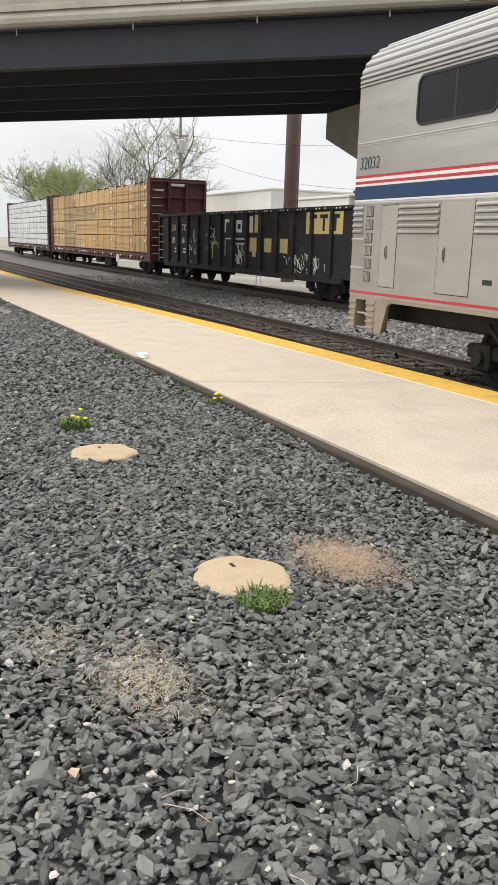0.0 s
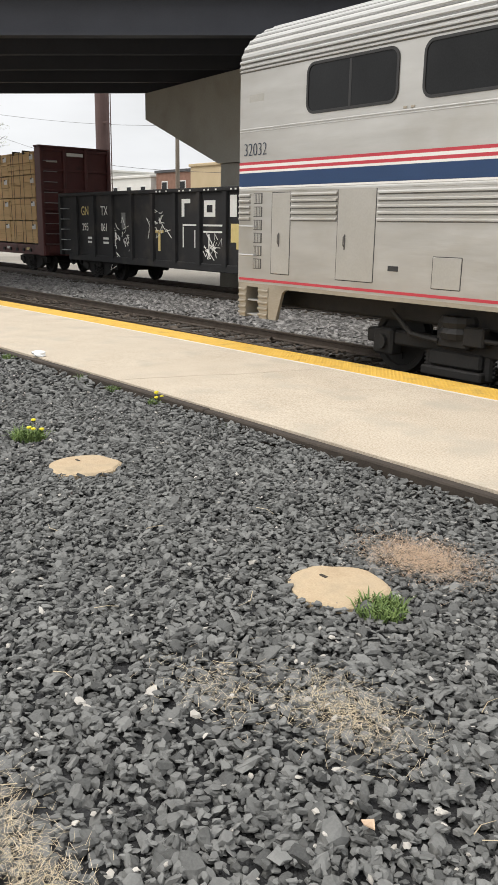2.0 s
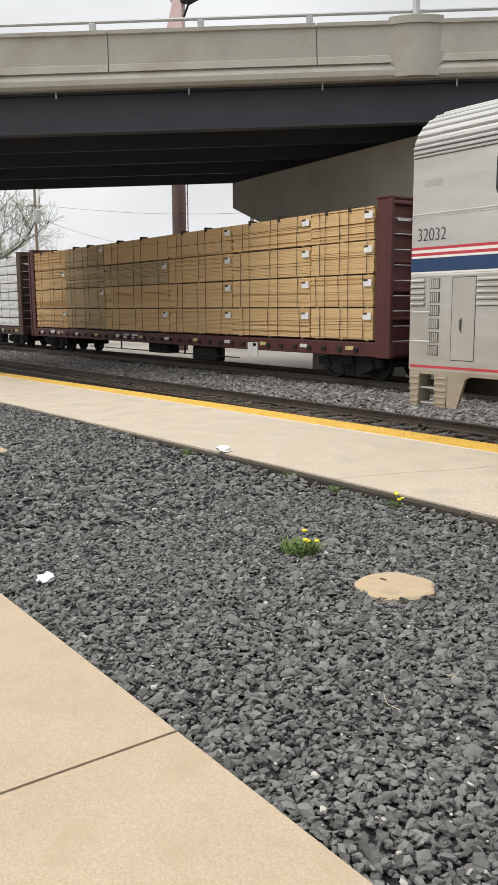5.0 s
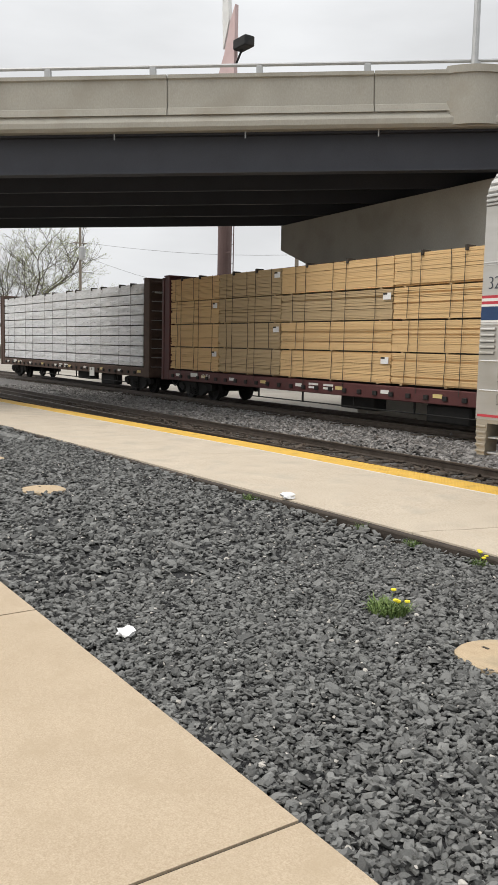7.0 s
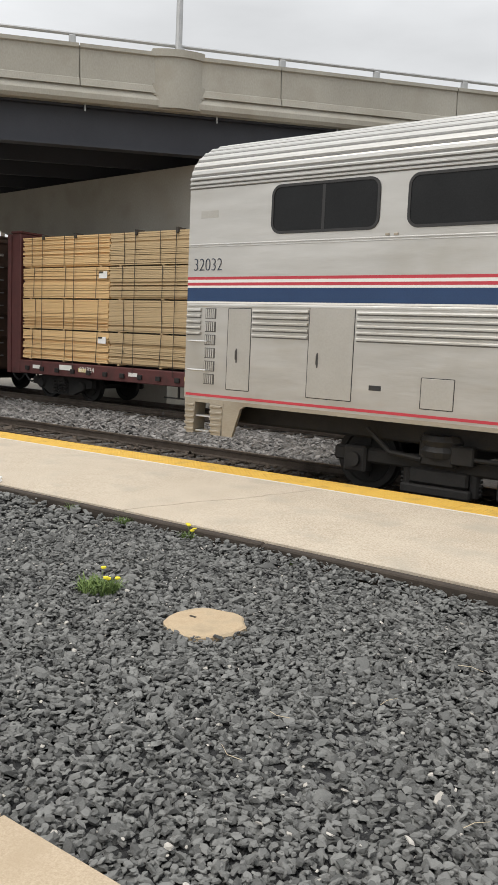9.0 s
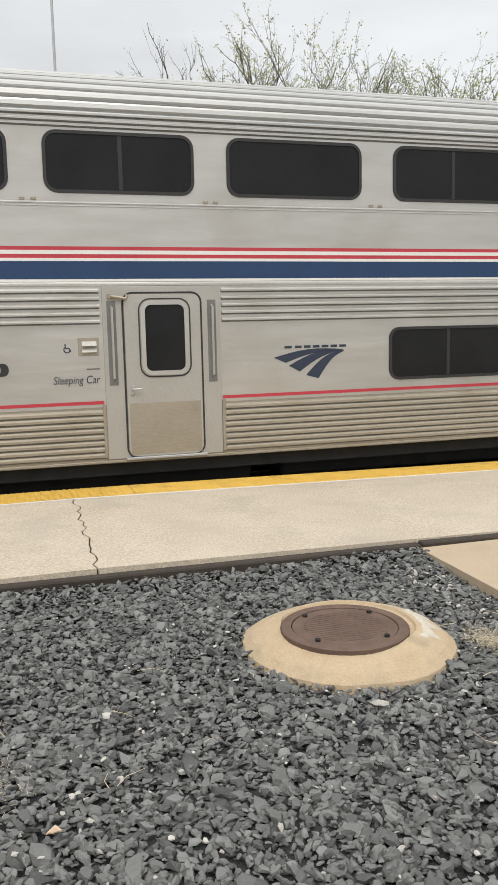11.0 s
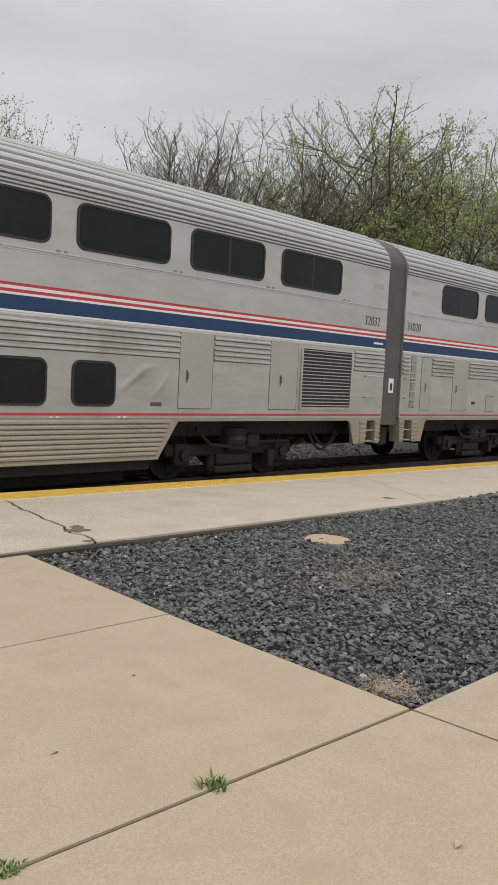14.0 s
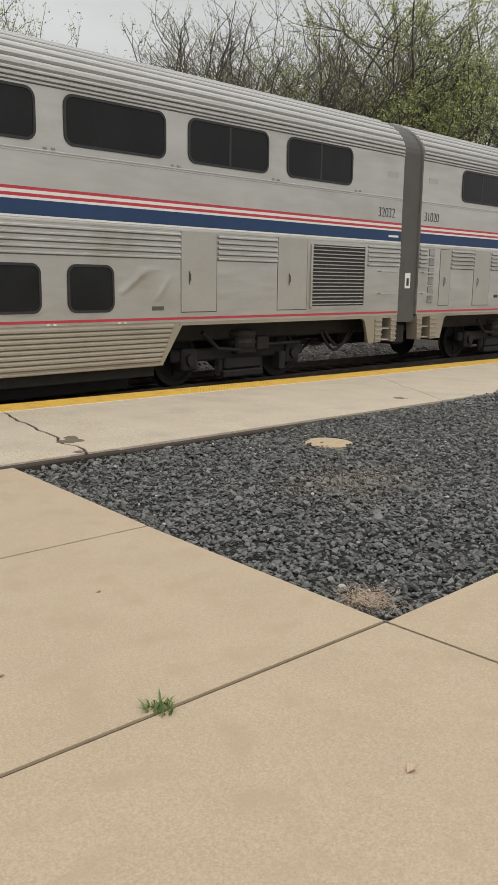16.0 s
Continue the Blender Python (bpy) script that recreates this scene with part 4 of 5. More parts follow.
def centre_beam(label, x, paint, load, W=22.0):
    """A centre-beam flat car; local x runs from the load's left end, at 0, to its right end."""
    car = holder("centerbeam_flatcar", label, "freight car", group="freight train")
    part("side_sill", Shape().box((-.6, FY + .03, .52), (W + .6, FY + .2, .9), .02), paint, car)
    part("deck", Shape().box((-.6, FY + .2, .6), (W + .6, FY + 2.97, .9)), paint, car)
    part("centre_beam", Shape().box((0, FC - .12, .9), (W, FC + .12, 4.42)).box((-.3, FC - .3, 4.42), (W + .3, FC + .3, 4.54), .02), paint, car)
    bulkhead(car, W + .02, W + .42, 1, paint)
    bulkhead(car, -.42, -.02, -1, paint)
    rnd = random.Random(int(x))
    for k in range(int(W / .64)):
        x0 = .25 + k * .64
        part("strap_winch", Shape().box((x0, FY - .02, .62), (x0 + .16, FY + .03, .74), .01), TRUCK, car)
        if k % 3 == 0:
            part("reflector", Shape().box((x0 + .3, FY + .022, .68), (x0 + .62, FY + .029, .78)), AMBER if k % 2 else LETTER, car)
    part("reporting_bar", Shape().box((1.7, FY + .02, .7), (2.2, FY + .029, .84)), LETTER, car, "white reporting mark")
    writing("601324", .2, 2.5, FY + .022, .69, LETTER, car, "car_number", "white car number")
    for k in range(4):
        part("data_bar", Shape().box((8.9 + (k % 2) * .7, FY + .02, .66 + (k // 2) * .1), (9.35 + (k % 2) * .7, FY + .028, .72 + (k // 2) * .1)), LETTER, car)
    part("car_sign", Shape().box((W - 5.5, FY - .02, .35), (W - 5.0, FY + .02, .75)), LETTER, car, "white data panel")
    for k in range(5):
        part("under_rail", Shape().box((6 + k * 2.4, FY + .15, .2), (6.04 + k * 2.4, FY + .2, .55)), TRUCK, car)
    part("under_pipe", Shape().tube([(5.5, FY + .2, .22), (16.5, FY + .2, .22)], .02, 5).box((9.5, FC - .7, .1), (11, FC - .2, .5), .03).box((13.5, FC - 1.2, .02), (15, FC - .8, .5), .05), TRUCK, car)
    # the load
    widths = [3.55, 3.75, 5.05, 3.95, 3.85, 2.5] if load == "lumber" else [3.05] * 6
    tiers = 4
    th = (4.36 - .93) / tiers
    x0 = .05
    for ci, w in enumerate(widths):
        for ti in range(tiers):
            z0, lean = .93 + ti * th, rnd.uniform(-.05, .05)
            s = Shape()
            if load == "lumber":
                rows, boards = 19, []
                for r in range(rows):
                    za = z0 + .036 + r * (th - .04) / rows
                    e0, e1, dy = rnd.uniform(0, .02), rnd.uniform(0, .03), rnd.uniform(-.01, .01)
                    if rnd.random() < .1:
                        dy += .05
                    boards.append(Shape().box((x0 + e0 + lean * .4, FY + .05 + dy, za + .001), (x0 + w - e1 - .012 + lean * .4, FY + .3, za + (th - .04) / rows - (rnd.uniform(.008, .016) if rnd.random() < .16 else rnd.uniform(.0005, .005)))))
                wood = GREY_LUMBER if ci == 1 or (ci == 2 and ti == 2) else LUMBER
                b = part("lumber_bundle", Shape().box((x0 + .03, FY + .3, z0 + .037), (x0 + w - .05, FC - .14, z0 + th - .004)), wood, car, "strapped bundle of fresh sawn boards")
                for bd in boards:
                    part("board", bd, wood, b)
                for f in (.1, .5, .9):
                    part("spacer", Shape().box((x0 + w * f - .04, FY + .06, z0 + .002), (x0 + w * f + .04, FC - .15, z0 + .034)), GREY_LUMBER, b)
                # black filler between tiers gives the open gap its shade by colour
                part("dark_gap", Shape().box((x0 + .1, FY + .3, z0 + .002), (x0 + w - .1, FC - .16, z0 + .035)), NEAR_BLACK, b)
                for f in (.14, .5, .86):
                    xs_ = x0 + w * f + rnd.uniform(-.1, .1)
                    part("strap", Shape().sweep([(xs_, 0, z0 + .05), (xs_ + .016, 0, z0 + .05), (xs_ + .016 + lean, 0, z0 + th), (xs_ + lean, 0, z0 + th)], (0, FY + .012, 0), (0, FY + .02, 0)), NEAR_BLACK, b)
                if (ci * 3 + ti) % 2 == 0 or ci > 2:
                    tag_ = part("tag", Shape().box((x0 + w - .36, FY + .005, z0 + th - .3), (x0 + w - .06, FY + .012, z0 + th - .12)), PAPER, b, "white paper tag")
                    part("tag_print", Shape().box((x0 + w - .36, FY + .002, z0 + th - .17), (x0 + w - .2, FY + .0045, z0 + th - .12)), NEAR_BLACK, tag_)
            else:
                nx = 14
                for half in (0, 1):
                    za, zb = z0 + .03 + half * (th / 2), z0 + th / 2 * (half + 1) - .012
                    v, f = [], []
                    for i in range(nx + 1):
                        for j in range(6):
                            xx, zz = x0 + .01 + (w - .03) * i / nx, za + (zb - za) * j / 5
                            wob = .03 * noise.noise((xx * 2.3 + zz * 1.5, zz * 5, x)) + .012 * noise.noise((xx * 7 - zz * 5, zz * 9, 3))
                            v.append((xx, FY + .05 + wob, zz))
                    f = [(i * 6 + j, (i + 1) * 6 + j, (i + 1) * 6 + j + 1, i * 6 + j + 1) for i in range(nx) for j in range(5)]
                    s.add(v, f)
                    s.box((x0 + .012, FY + .09, za), (x0 + w - .025, FC - .14, zb))
                b = part("wrapped_package", s, WRAP, car, "lumber bundle in wrinkled white plastic wrap")
                # shade in the gap below the package, put in as a black box
                part("dark_gap", Shape().box((x0 + .1, FY + .12, z0 + .002), (x0 + w - .1, FC - .16, z0 + .028)), NEAR_BLACK, b)
                for k in range(7):
                    xk = x0 + .25 + k * w / 7
                    part("wrap_print", Shape().box((xk, FY + .006, z0 + .17 + .42 * (k % 2)), (xk + .16, FY + .010, z0 + .195 + .42 * (k % 2))), GALV, b)
        for f in (.25, .62):
            xs_ = x0 + w * f
            part("load_strap", Shape().box((xs_, FY - .004, .75), (xs_ + .016, FY + .004, 4.4)).box((xs_ - .02, FY - .006, 4.28), (xs_ + .06, FY + .3, 4.42), .01), NEAR_BLACK, car)
        x0 += w
    sets = freight_trucks(car, (1.35, W - 1.35))
    coupler(car, W + .5, 1)
    coupler(car, -.5, -1)
    FREIGHT.append((car, x, sets))
    return car


def gondola(x):
    car = holder("gondola_car", "black steel gondola car with ribbed sides and graffiti", "freight car", group="freight train")
    W, z0, z1 = 17.6, .62, 2.66
    for yw in (FY + .1, FY + 2.84):
        part("side_wall", Shape().box((0, yw, z0), (W, yw + .06, z1)), BLACK, car)
        part("top_chord", Shape().box((-.05, yw - .08, z1), (W + .05, yw + .1, z1 + .12), .02), BLACK, car)
    for xw in (0, W - .06):
        part("end_wall", Shape().box((xw, FY + .16, z0), (xw + .06, FY + 2.84, z1)), BLACK, car)
        part("end_chord", Shape().box((xw - .05, FY + .2, z1), (xw + .11, FY + 2.76, z1 + .11), .02), BLACK, car)
    part("floor", Shape().box((.06, FY + .16, z0), (W - .06, FY + 2.84, z0 + .1)), BLACK, car)
    part("side_sill", Shape().box((.6, FY + .04, z0 - .16), (W - .6, FY + .2, z0 + .06), .02), BLACK, car)
    for k in range(15):
        xk = .05 + k * (W - .1) / 14
        part("side_post", Shape().sweep([(xk - .09, 0, z0), (xk + .09, 0, z0), (xk + .07, 0, z1), (xk - .07, 0, z1)], (0, FY, 0), (0, FY + .11, 0)), BLACK, car)
        if 4 < k < 14:
            for dx in (.25, .45, .8):
                part("tie_down", Shape().box((xk + dx, FY + .012, z1 + .03), (xk + dx + .07, FY + .021, z1 + .075)), LETTER, car)
    for k in range(5):
        part("grab_iron", Shape().tube([(.2, FY + .1, .8 + k * .36), (.2, FY - .03, .8 + k * .36), (.65, FY - .03, .8 + k * .36), (.65, FY + .1, .8 + k * .36)], .014, 5), GALV, car)
        part("end_rib", Shape().box((-.1, FY + .12, .75 + k * .38), (0, FY + 2.88, .85 + k * .38), .015), BLACK, car)
    step = Shape().tube([(11.0, FY + .05, z0 - .1), (11.0, FY + .05, .05), (11.35, FY + .05, .05), (11.35, FY + .05, z0 - .1)], .015, 5)
    part("stirrup_step", step, GALV, car)
    y = FY + .094
    writing("GN", .43, 1.55, y, 2.02, AMBER, car, "reporting_mark", "yellow painted letters", .85)
    writing("TX", .43, 2.95, y, 2.02, LETTER, car, "reporting_mark", "white painted letters", .85)
    writing("295", .36, 1.6, y, 1.50, LETTER, car, "car_number", "white painted digits", .85)
    writing("061", .36, 2.95, y, 1.50, LETTER, car, "car_number", "white painted digits", .85)
    for k in range(4):
        part("data_bar", Shape().box((2.0 + (k % 2) * 1.1, y - .004, 1.08 + (k // 2) * .14), (2.36 + (k % 2) * 1.1, y, 1.15 + (k // 2) * .14)), LETTER, car)
    part("notice", Shape().box((4.35, y - .004, 1.6), (4.6, y, 2.1)), DARK_GREY, car)
    rnd = random.Random(5)
    for gx, gz, n, s_ in ((4.1, 1.2, 26, .42), (6.35, 1.75, 22, .34), (9.3, 1.15, 20, .3), (13.9, 1.05, 26, .4), (15.2, 1.05, 24, .4)):
        g = Shape()
        for k in range(n):
            a0 = (gx + rnd.gauss(0, s_ * .8), y - .003, gz + rnd.gauss(0, s_ * .6))
            g.tube([a0, (a0[0] + rnd.uniform(-.16, .16), y - .003, a0[2] + rnd.uniform(-.2, .2)), (a0[0] + rnd.uniform(-.05, .3), y - .003, a0[2] + rnd.uniform(-.25, .15))], .012, 4)
        part("graffiti", g, LETTER, car, "white spray-painted scribble")
    part("graffiti", Shape().box((6.55, y - .003, .95), (6.68, y, 1.55)).box((6.4, y - .003, 1.5), (6.85, y, 1.58)), AMBER, car, "yellow sprayed tick")
    # large emblem of blocky letters, kept as plain blocks
    blocks = ((7.85, 1.98, .14, .5), (7.99, 2.36, .3, .12), (8.98, 1.98, .13, .45), (9.11, 2.3, .28, .13), (9.39, 1.98, .13, .45), (9.11, 1.98, .28, .12), (10.2, 1.98, .3, .58), (10.65, 1.98, .28, .62), (10.25, 1.3, .6, .5), (10.5, 1.12, .3, .179), (11.5, 1.3, .58, .48), (12.75, 1.3, .58, .48))
    for bx, bz, bw, bh in blocks:
        part("emblem_block", Shape().box((bx, y - .004, bz), (bx + bw, y, bz + bh)), AMBER if bx > 10.22 else LETTER, car, "cream painted emblem block")
    for bx, bz, bw, bh in ((7.9, 1.72, .75, .05), (8.95, 1.72, .9, .05), (7.9, 1.1, .05, .6), (8.5, 1.1, .05, .5), (8.95, 1.54, .9, .05), (9.2, .85, .05, .65)):
        part("emblem_line", Shape().box((bx, y - .004, bz), (bx + bw, y, bz + bh)), LETTER, car)
    sign = part("yellow_panel", Shape().box((14.6, y - .012, 1.95), (16.9, y - .002, 2.62)), AMBER, car, "yellow panel with dark block lettering")
    for bx in (14.8, 15.5, 16.2):
        part("panel_block", Shape().box((bx, y - .016, 2.42), (bx + .5, y - .0125, 2.54)).box((bx + .18, y - .016, 2.04), (bx + .32, y - .0125, 2.419)), BLACK, sign)
    sets = freight_trucks(car, (2.2, W - 2.2))
    coupler(car, -.05, -1)
    coupler(car, W + .05, 1)
    FREIGHT.append((car, x, sets))
    return car


SPEED = 4.51
LOAD0 = -29.4                     # where the lumber's right end stands at the start
centre_beam("maroon centre-beam flat car stacked with strapped yellow lumber", LOAD0 - 22.75, MAROON, "lumber", 22.75)
centre_beam("rusty brown centre-beam flat car with lumber wrapped in white plastic", LOAD0 - 22.75 - 2.25 - 18.4, RUST, "wrapped", 18.4)
gondola(LOAD0 + 1.95)


# ---- far side of the yard: sign pylon, poles, buildings ----
pylon = holder("sign_pylon", "tall brown steel sign pylon with a faded red and white sail", "sign", pose(-29.2, 17.4, -.45))
part("column", Shape().tube([(0, 0, 0), (0, 0, 15.2)], .36, 16), BROWN, pylon)
for dx in (.8, 1.02):
    part("ladder_rail", Shape().tube([(dx, -.1, .5), (dx, -.1, 14.5)], .03, 6), BROWN, pylon)
for k in range(28):
    part("ladder_rung", Shape().tube([(.8, -.1, .8 + k * .48), (1.02, -.1, .8 + k * .48)], .014, 5), BROWN, pylon)
for k in range(5):
    part("ladder_bracket", Shape().box((.3, -.14, 1.5 + k * 2.8), (.82, -.08, 1.58 + k * 2.8)), BROWN, pylon)
part("sail", Shape().sweep([(-1.5, 0, 15.0), (.75, 0, 14.8), (.75, 0, 19.3), (.3, 0, 18.6), (-.2, 0, 17.2)], (0, -.1, 0), (0, .1, 0)), PINK, pylon, "faded red sail panel")
part("sail_tip", Shape().sweep([(-.25, 0, 17.4), (.28, 0, 18.7), (.1, 0, 20.0), (-.12, 0, 21.0), (-.4, 0, 20.4), (-.38, 0, 19.0)], (0, -.14, 0), (0, .06, 0)), PALE, pylon, "pale pointed tip")
part("floodlight", Shape().box((.9, -.3, 17.0), (2.0, .3, 17.5), .05).tube([(.75, 0, 16.4), (1.3, 0, 17.0)], .06, 6), BLACK, pylon)

for x, y, h, r in ((-27.0, 20.5, 9.0, .13), (11.4, 24.4, 16.0, .06)):
    p = holder("light_pole", "slender grey light pole behind the tracks", "pole", pose(x, y, -.45))
    part("shaft", Shape().tube([(0, 0, 0), (0, 0, h)], r, 10, r * .7), GALV if r < .1 else WOOD_POLE, p)
    part("base_plate", Shape().box((-.25, -.25, 0), (.25, .25, .06), .01), GALV, p)

up = holder("utility_pole", "wooden utility pole with a transformer and sagging wires", "pole", pose(-64.9, 24.1, -.45))
part("shaft", Shape().tube([(0, 0, 0), (0, 0, 13.2)], .17, 10, .12), WOOD_POLE, up)
part("crossarm", Shape().box((-.05, -.7, 11.4), (.05, .7, 11.5), .01), WOOD_POLE, up)
part("transformer", Shape().lathe([(.28, 9.9), (.3, 10.0), (.3, 11.0), (.2, 11.1)], (.48, 0, 0), 14), GALV, up)
part("street_light_arm", Shape().tube([(-.1, 0, 8.4), (-1.5, 0, 8.9), (-2.4, 0, 8.8)], .03, 6).box((-2.9, -.12, 8.7), (-2.3, .12, 8.85), .03), GALV, up)
for y0, z0, end in ((.6, 11.5, (46, 8, 8.5)), (0, 10.4, (38, 1, 5.0)), (.5, 11.4, (-60, 6, 11)), (0, 9.6, (-60, 4, 10))):
    a, b = Vector((0, y0, z0)), Vector(end)
    part("wire", Shape().tube([a.lerp(b, k / 14) - Vector((0, 0, 1.1 * math.sin(math.pi * k / 14))) for k in range(15)], .011, 4), RUBBER, up)


def building(label, x0, x1, y0, y1, h, wall, floors, n, roof=ROOFING, gable=0.0):
    b = holder("building", label, "building", pose(x0, y0, -.45), "buildings beyond the yard")
    w, d = x1 - x0, y1 - y0
    part("wall", Shape().box((0, 0, 0), (w, d, h)), wall, b)
    if gable:
        part("roof", Shape().sweep([(-.3, -.3, h), (w + .3, -.3, h), (w / 2, -.3, h + gable)], (0, 0, 0), (0, d + .6, 0)), roof, b)
    else:
        part("roof", Shape().box((-.15, -.15, h), (w + .15, d + .15, h + .25), .04), roof, b)
    for f in range(floors):
        for k in range(n):
            xc, zc = w * (k + .5) / n, h - 1.5 - f * 3.0
            for u, face in (((xc, -.03), 0), ((d * (k + .5) / n, w + .03), 1)):
                if zc < .6:
                    continue
                win = part("window", Shape().box(*(((u[0] - .5, -.07, zc - .75), (u[0] + .5, .02, zc + .75)) if face == 0 else ((w - .02, u[0] - .5, zc - .75), (w + .07, u[0] + .5, zc + .75))), .02), PALE, b)
                part("pane", Shape().box(*(((u[0] - .4, -.085, zc - .65), (u[0] + .4, -.06, zc + .65)) if face == 0 else ((w + .06, u[0] - .4, zc - .65), (w + .085, u[0] + .4, zc + .65)))), GLASS, win)
    return b


building("white flat-roofed building with dark windows", -74, -60.6, 40, 50, 6.6, STUCCO, 1, 5, STUCCO)
building("red brick building with white-framed windows", -59.6, -53.6, 40, 50, 6.9, BRICKY, 2, 2)
building("plain tan metal-sided building", -53.3, -42, 39.6, 50, 7.2, TAN, 0, 0, TAN)
building("long pale stucco warehouse", -101, -78, 40, 52, 8.0, STUCCO, 0, 0, STUCCO)
building("small white house with a dark gabled roof", -76, -68, 30, 37, 3.2, STUCCO, 1, 2, ROOFING, 1.6)


# ---- trees ----
def grow(rnd, leafy, height, spread, leaf_size):
    """A branching tree: limbs and fine twigs as one shape, buds or leaves as another."""
    limbs, lv, lf = Shape(), [], []

    def any_way():
        return Vector((rnd.gauss(0, 1), rnd.gauss(0, 1), rnd.gauss(0, 1))).normalized()

    def leaf(p, size):
        a = any_way()
        b = a.cross(any_way()).normalized()
        o = len(lv)
        lv.extend([p - a * size, p + b * size * .6, p + a * size, p - b * size * .6])
        lf.append((o, o + 1, o + 2, o + 3))

    def twig(p, d):
        e = p + (d + any_way() * .7).normalized() * rnd.uniform(.15, .42)
        w = d.cross(any_way()).normalized() * .0055
        limbs.add([p - w, p + w, e], [(0, 1, 2)])
        for _ in range(int(leafy + rnd.random())):
            leaf(p.lerp(e, rnd.uniform(.3, 1.1)) + any_way() * .05, rnd.uniform(.6, 1.2) * leaf_size)

    def branch(p, d, length, r, depth):
        pts, q, n = [p], p, 5 if depth < 3 else 3
        for _ in range(n):
            d = (d + Vector((rnd.gauss(0, .2), rnd.gauss(0, .2), rnd.gauss(.05, .13)))).normalized()
            q = q + d * length / n
            pts.append(q)
        limbs.tube(pts, r, 7 if depth == 0 else 5 if depth < 2 else 3, r * .6, caps=False)
        if depth >= 3:
            for k in range((2, 3, 5)[depth - 3]):
                twig(pts[rnd.randrange(1, n + 1)], d)
        if depth == 5:
            return
        kids = (4, 4, 4, 4, 3)[depth]
        for k in range(kids):
            at = pts[-1] if k == 0 else pts[rnd.randrange(max(1, n - 3), n + 1)]
            side = Vector((rnd.gauss(0, 1), rnd.gauss(0, 1), rnd.gauss(.1, .5))).normalized()
            branch(at, (d * .85 + side * (spread if k else spread * .45) + Vector((0, 0, .1))).normalized(), length * rnd.uniform(.56, .84), r * (.64 if k == 0 else .46), depth + 1)

    branch(Vector((0, 0, 0)), Vector((0, 0, 1)), height * .26, height * .0125, 0)
    k = height / max(v[2] for v in limbs.v)
    limbs.v = [(v[0] * k, v[1] * k, v[2] * k) for v in limbs.v]
    return limbs, [v * k for v in lv], lf


def tree(label, seed, leafy, foliage, spread=.85, leaf_size=.03):
    """A tree fourteen metres high to its longest twig."""
    rnd = random.Random(seed)
    limbs, lv, lf = grow(rnd, leafy, 14, spread, leaf_size)
    t = holder("tree", label, "tree", group="trees beyond the tracks")
    me = bpy.data.meshes.new("trunk")
    me.from_pydata(limbs.v, [], limbs.f)
    me.materials.append(BARK)
    part("trunk", me, None, t)
    me = bpy.data.meshes.new("crown")
    me.from_pydata([tuple(v) for v in lv], [], lf)
    me.materials.append(foliage)
    part("crown", me, None, t)
    return t


bare = tree("bare grey tree with the first spring buds", 11, .15, BUD)
budding = tree("spreading tree with pale green budding twigs", 23, 2.6, LEAF, .95, .027)
leafy_tree = tree("spreading tree with fresh yellow-green leaves", 37, 5.0, LEAF, .9, .034)
upright = tree("upright tree with pale green spring leaves", 51, 4.4, BUD, .5, .032)
dusky = tree("upright tree with dull green young leaves", 64, 3.6, LEAF, .45, .03)
slender = tree("slender bare tree with thin twigs", 77, .5, BUD, .6, .03)
# where each tree stands, its height and its turn
spots = [(slender, 14.5, 27, 11.9, 30), (slender, 16.4, 27, 12.1, 130), (upright, 19.1, 27, 14.2, 10), (slender, 20.8, 28, 12.9, 220), (bare, 23.6, 27, 12.5, 40), (slender, 22.7, 29, 11.9, 300),
         (dusky, 26.9, 27, 14.2, 0), (dusky, 28.9, 27.4, 13.2, 100), (upright, 30.6, 27, 12.4, 200), (slender, 33.3, 27, 12.1, 75), (slender, 35.8, 27, 12.2, 160),
         (slender, 38.4, 27.5, 13.0, 20), (bare, 40.2, 27, 13.5, 120), (slender, 42.2, 28, 14.0, 260), (slender, 44.3, 27, 15.2, 310), (bare, 45.6, 29, 14.6, 200),
         (budding, 48.2, 27, 17.6, 15), (budding, 52, 27.5, 18.2, 190), (bare, 50, 31, 17.0, 70), (leafy_tree, 54, 29, 16.8, 300),
         (budding, 47.6, 21, 15.6, 95), (leafy_tree, 51, 20.5, 14.6, 222), (leafy_tree, 55.8, 21, 18.4, 20), (budding, 59.5, 20, 18.2, 140), (leafy_tree, 64, 21, 18.6, 60), (bare, 60, 17.5, 16.0, 280),
         (budding, -92, 26, 17.2, 140), (slender, -101, 28, 15.0, 20), (leafy_tree, -106, 26, 12.9, 80), (leafy_tree, -117, 26, 14.6, 10), (leafy_tree, -129, 25, 14.8, 130), (leafy_tree, -146, 26, 16.2, 250)]
used = set()
for base, x, y, h, turn in spots:
    m = pose(x, y, -.45, 0, 0, turn)
    ob = base if base.name not in used else copy_thing(base, m)
    used.add(base.name)
    ob.matrix_basis = m @ Matrix.Diagonal((h / 13.3, h / 13.3, h / 13.3, 1))


# ---- things in the gravel ----
def cover(x, y, r, top=-.07, name="access_cover", label="round sandy concrete access cover set in the gravel"):
    c = holder(name, label, "cover", group="covers in the gravel")
    part("cover_disc", Shape().lathe([(r, -.2), (r, top - .012), (r - .02, top), (r * .6, top + .006), (r * .02, top + .008)], (x, y, 0), 30, wobble=.12), COVER, c, smooth=False)
    part("lift_notch", Shape().box((x - r * .5, y - .012, top - .01), (x - r * .3, y + .012, top + .01), .003), KERB, c)


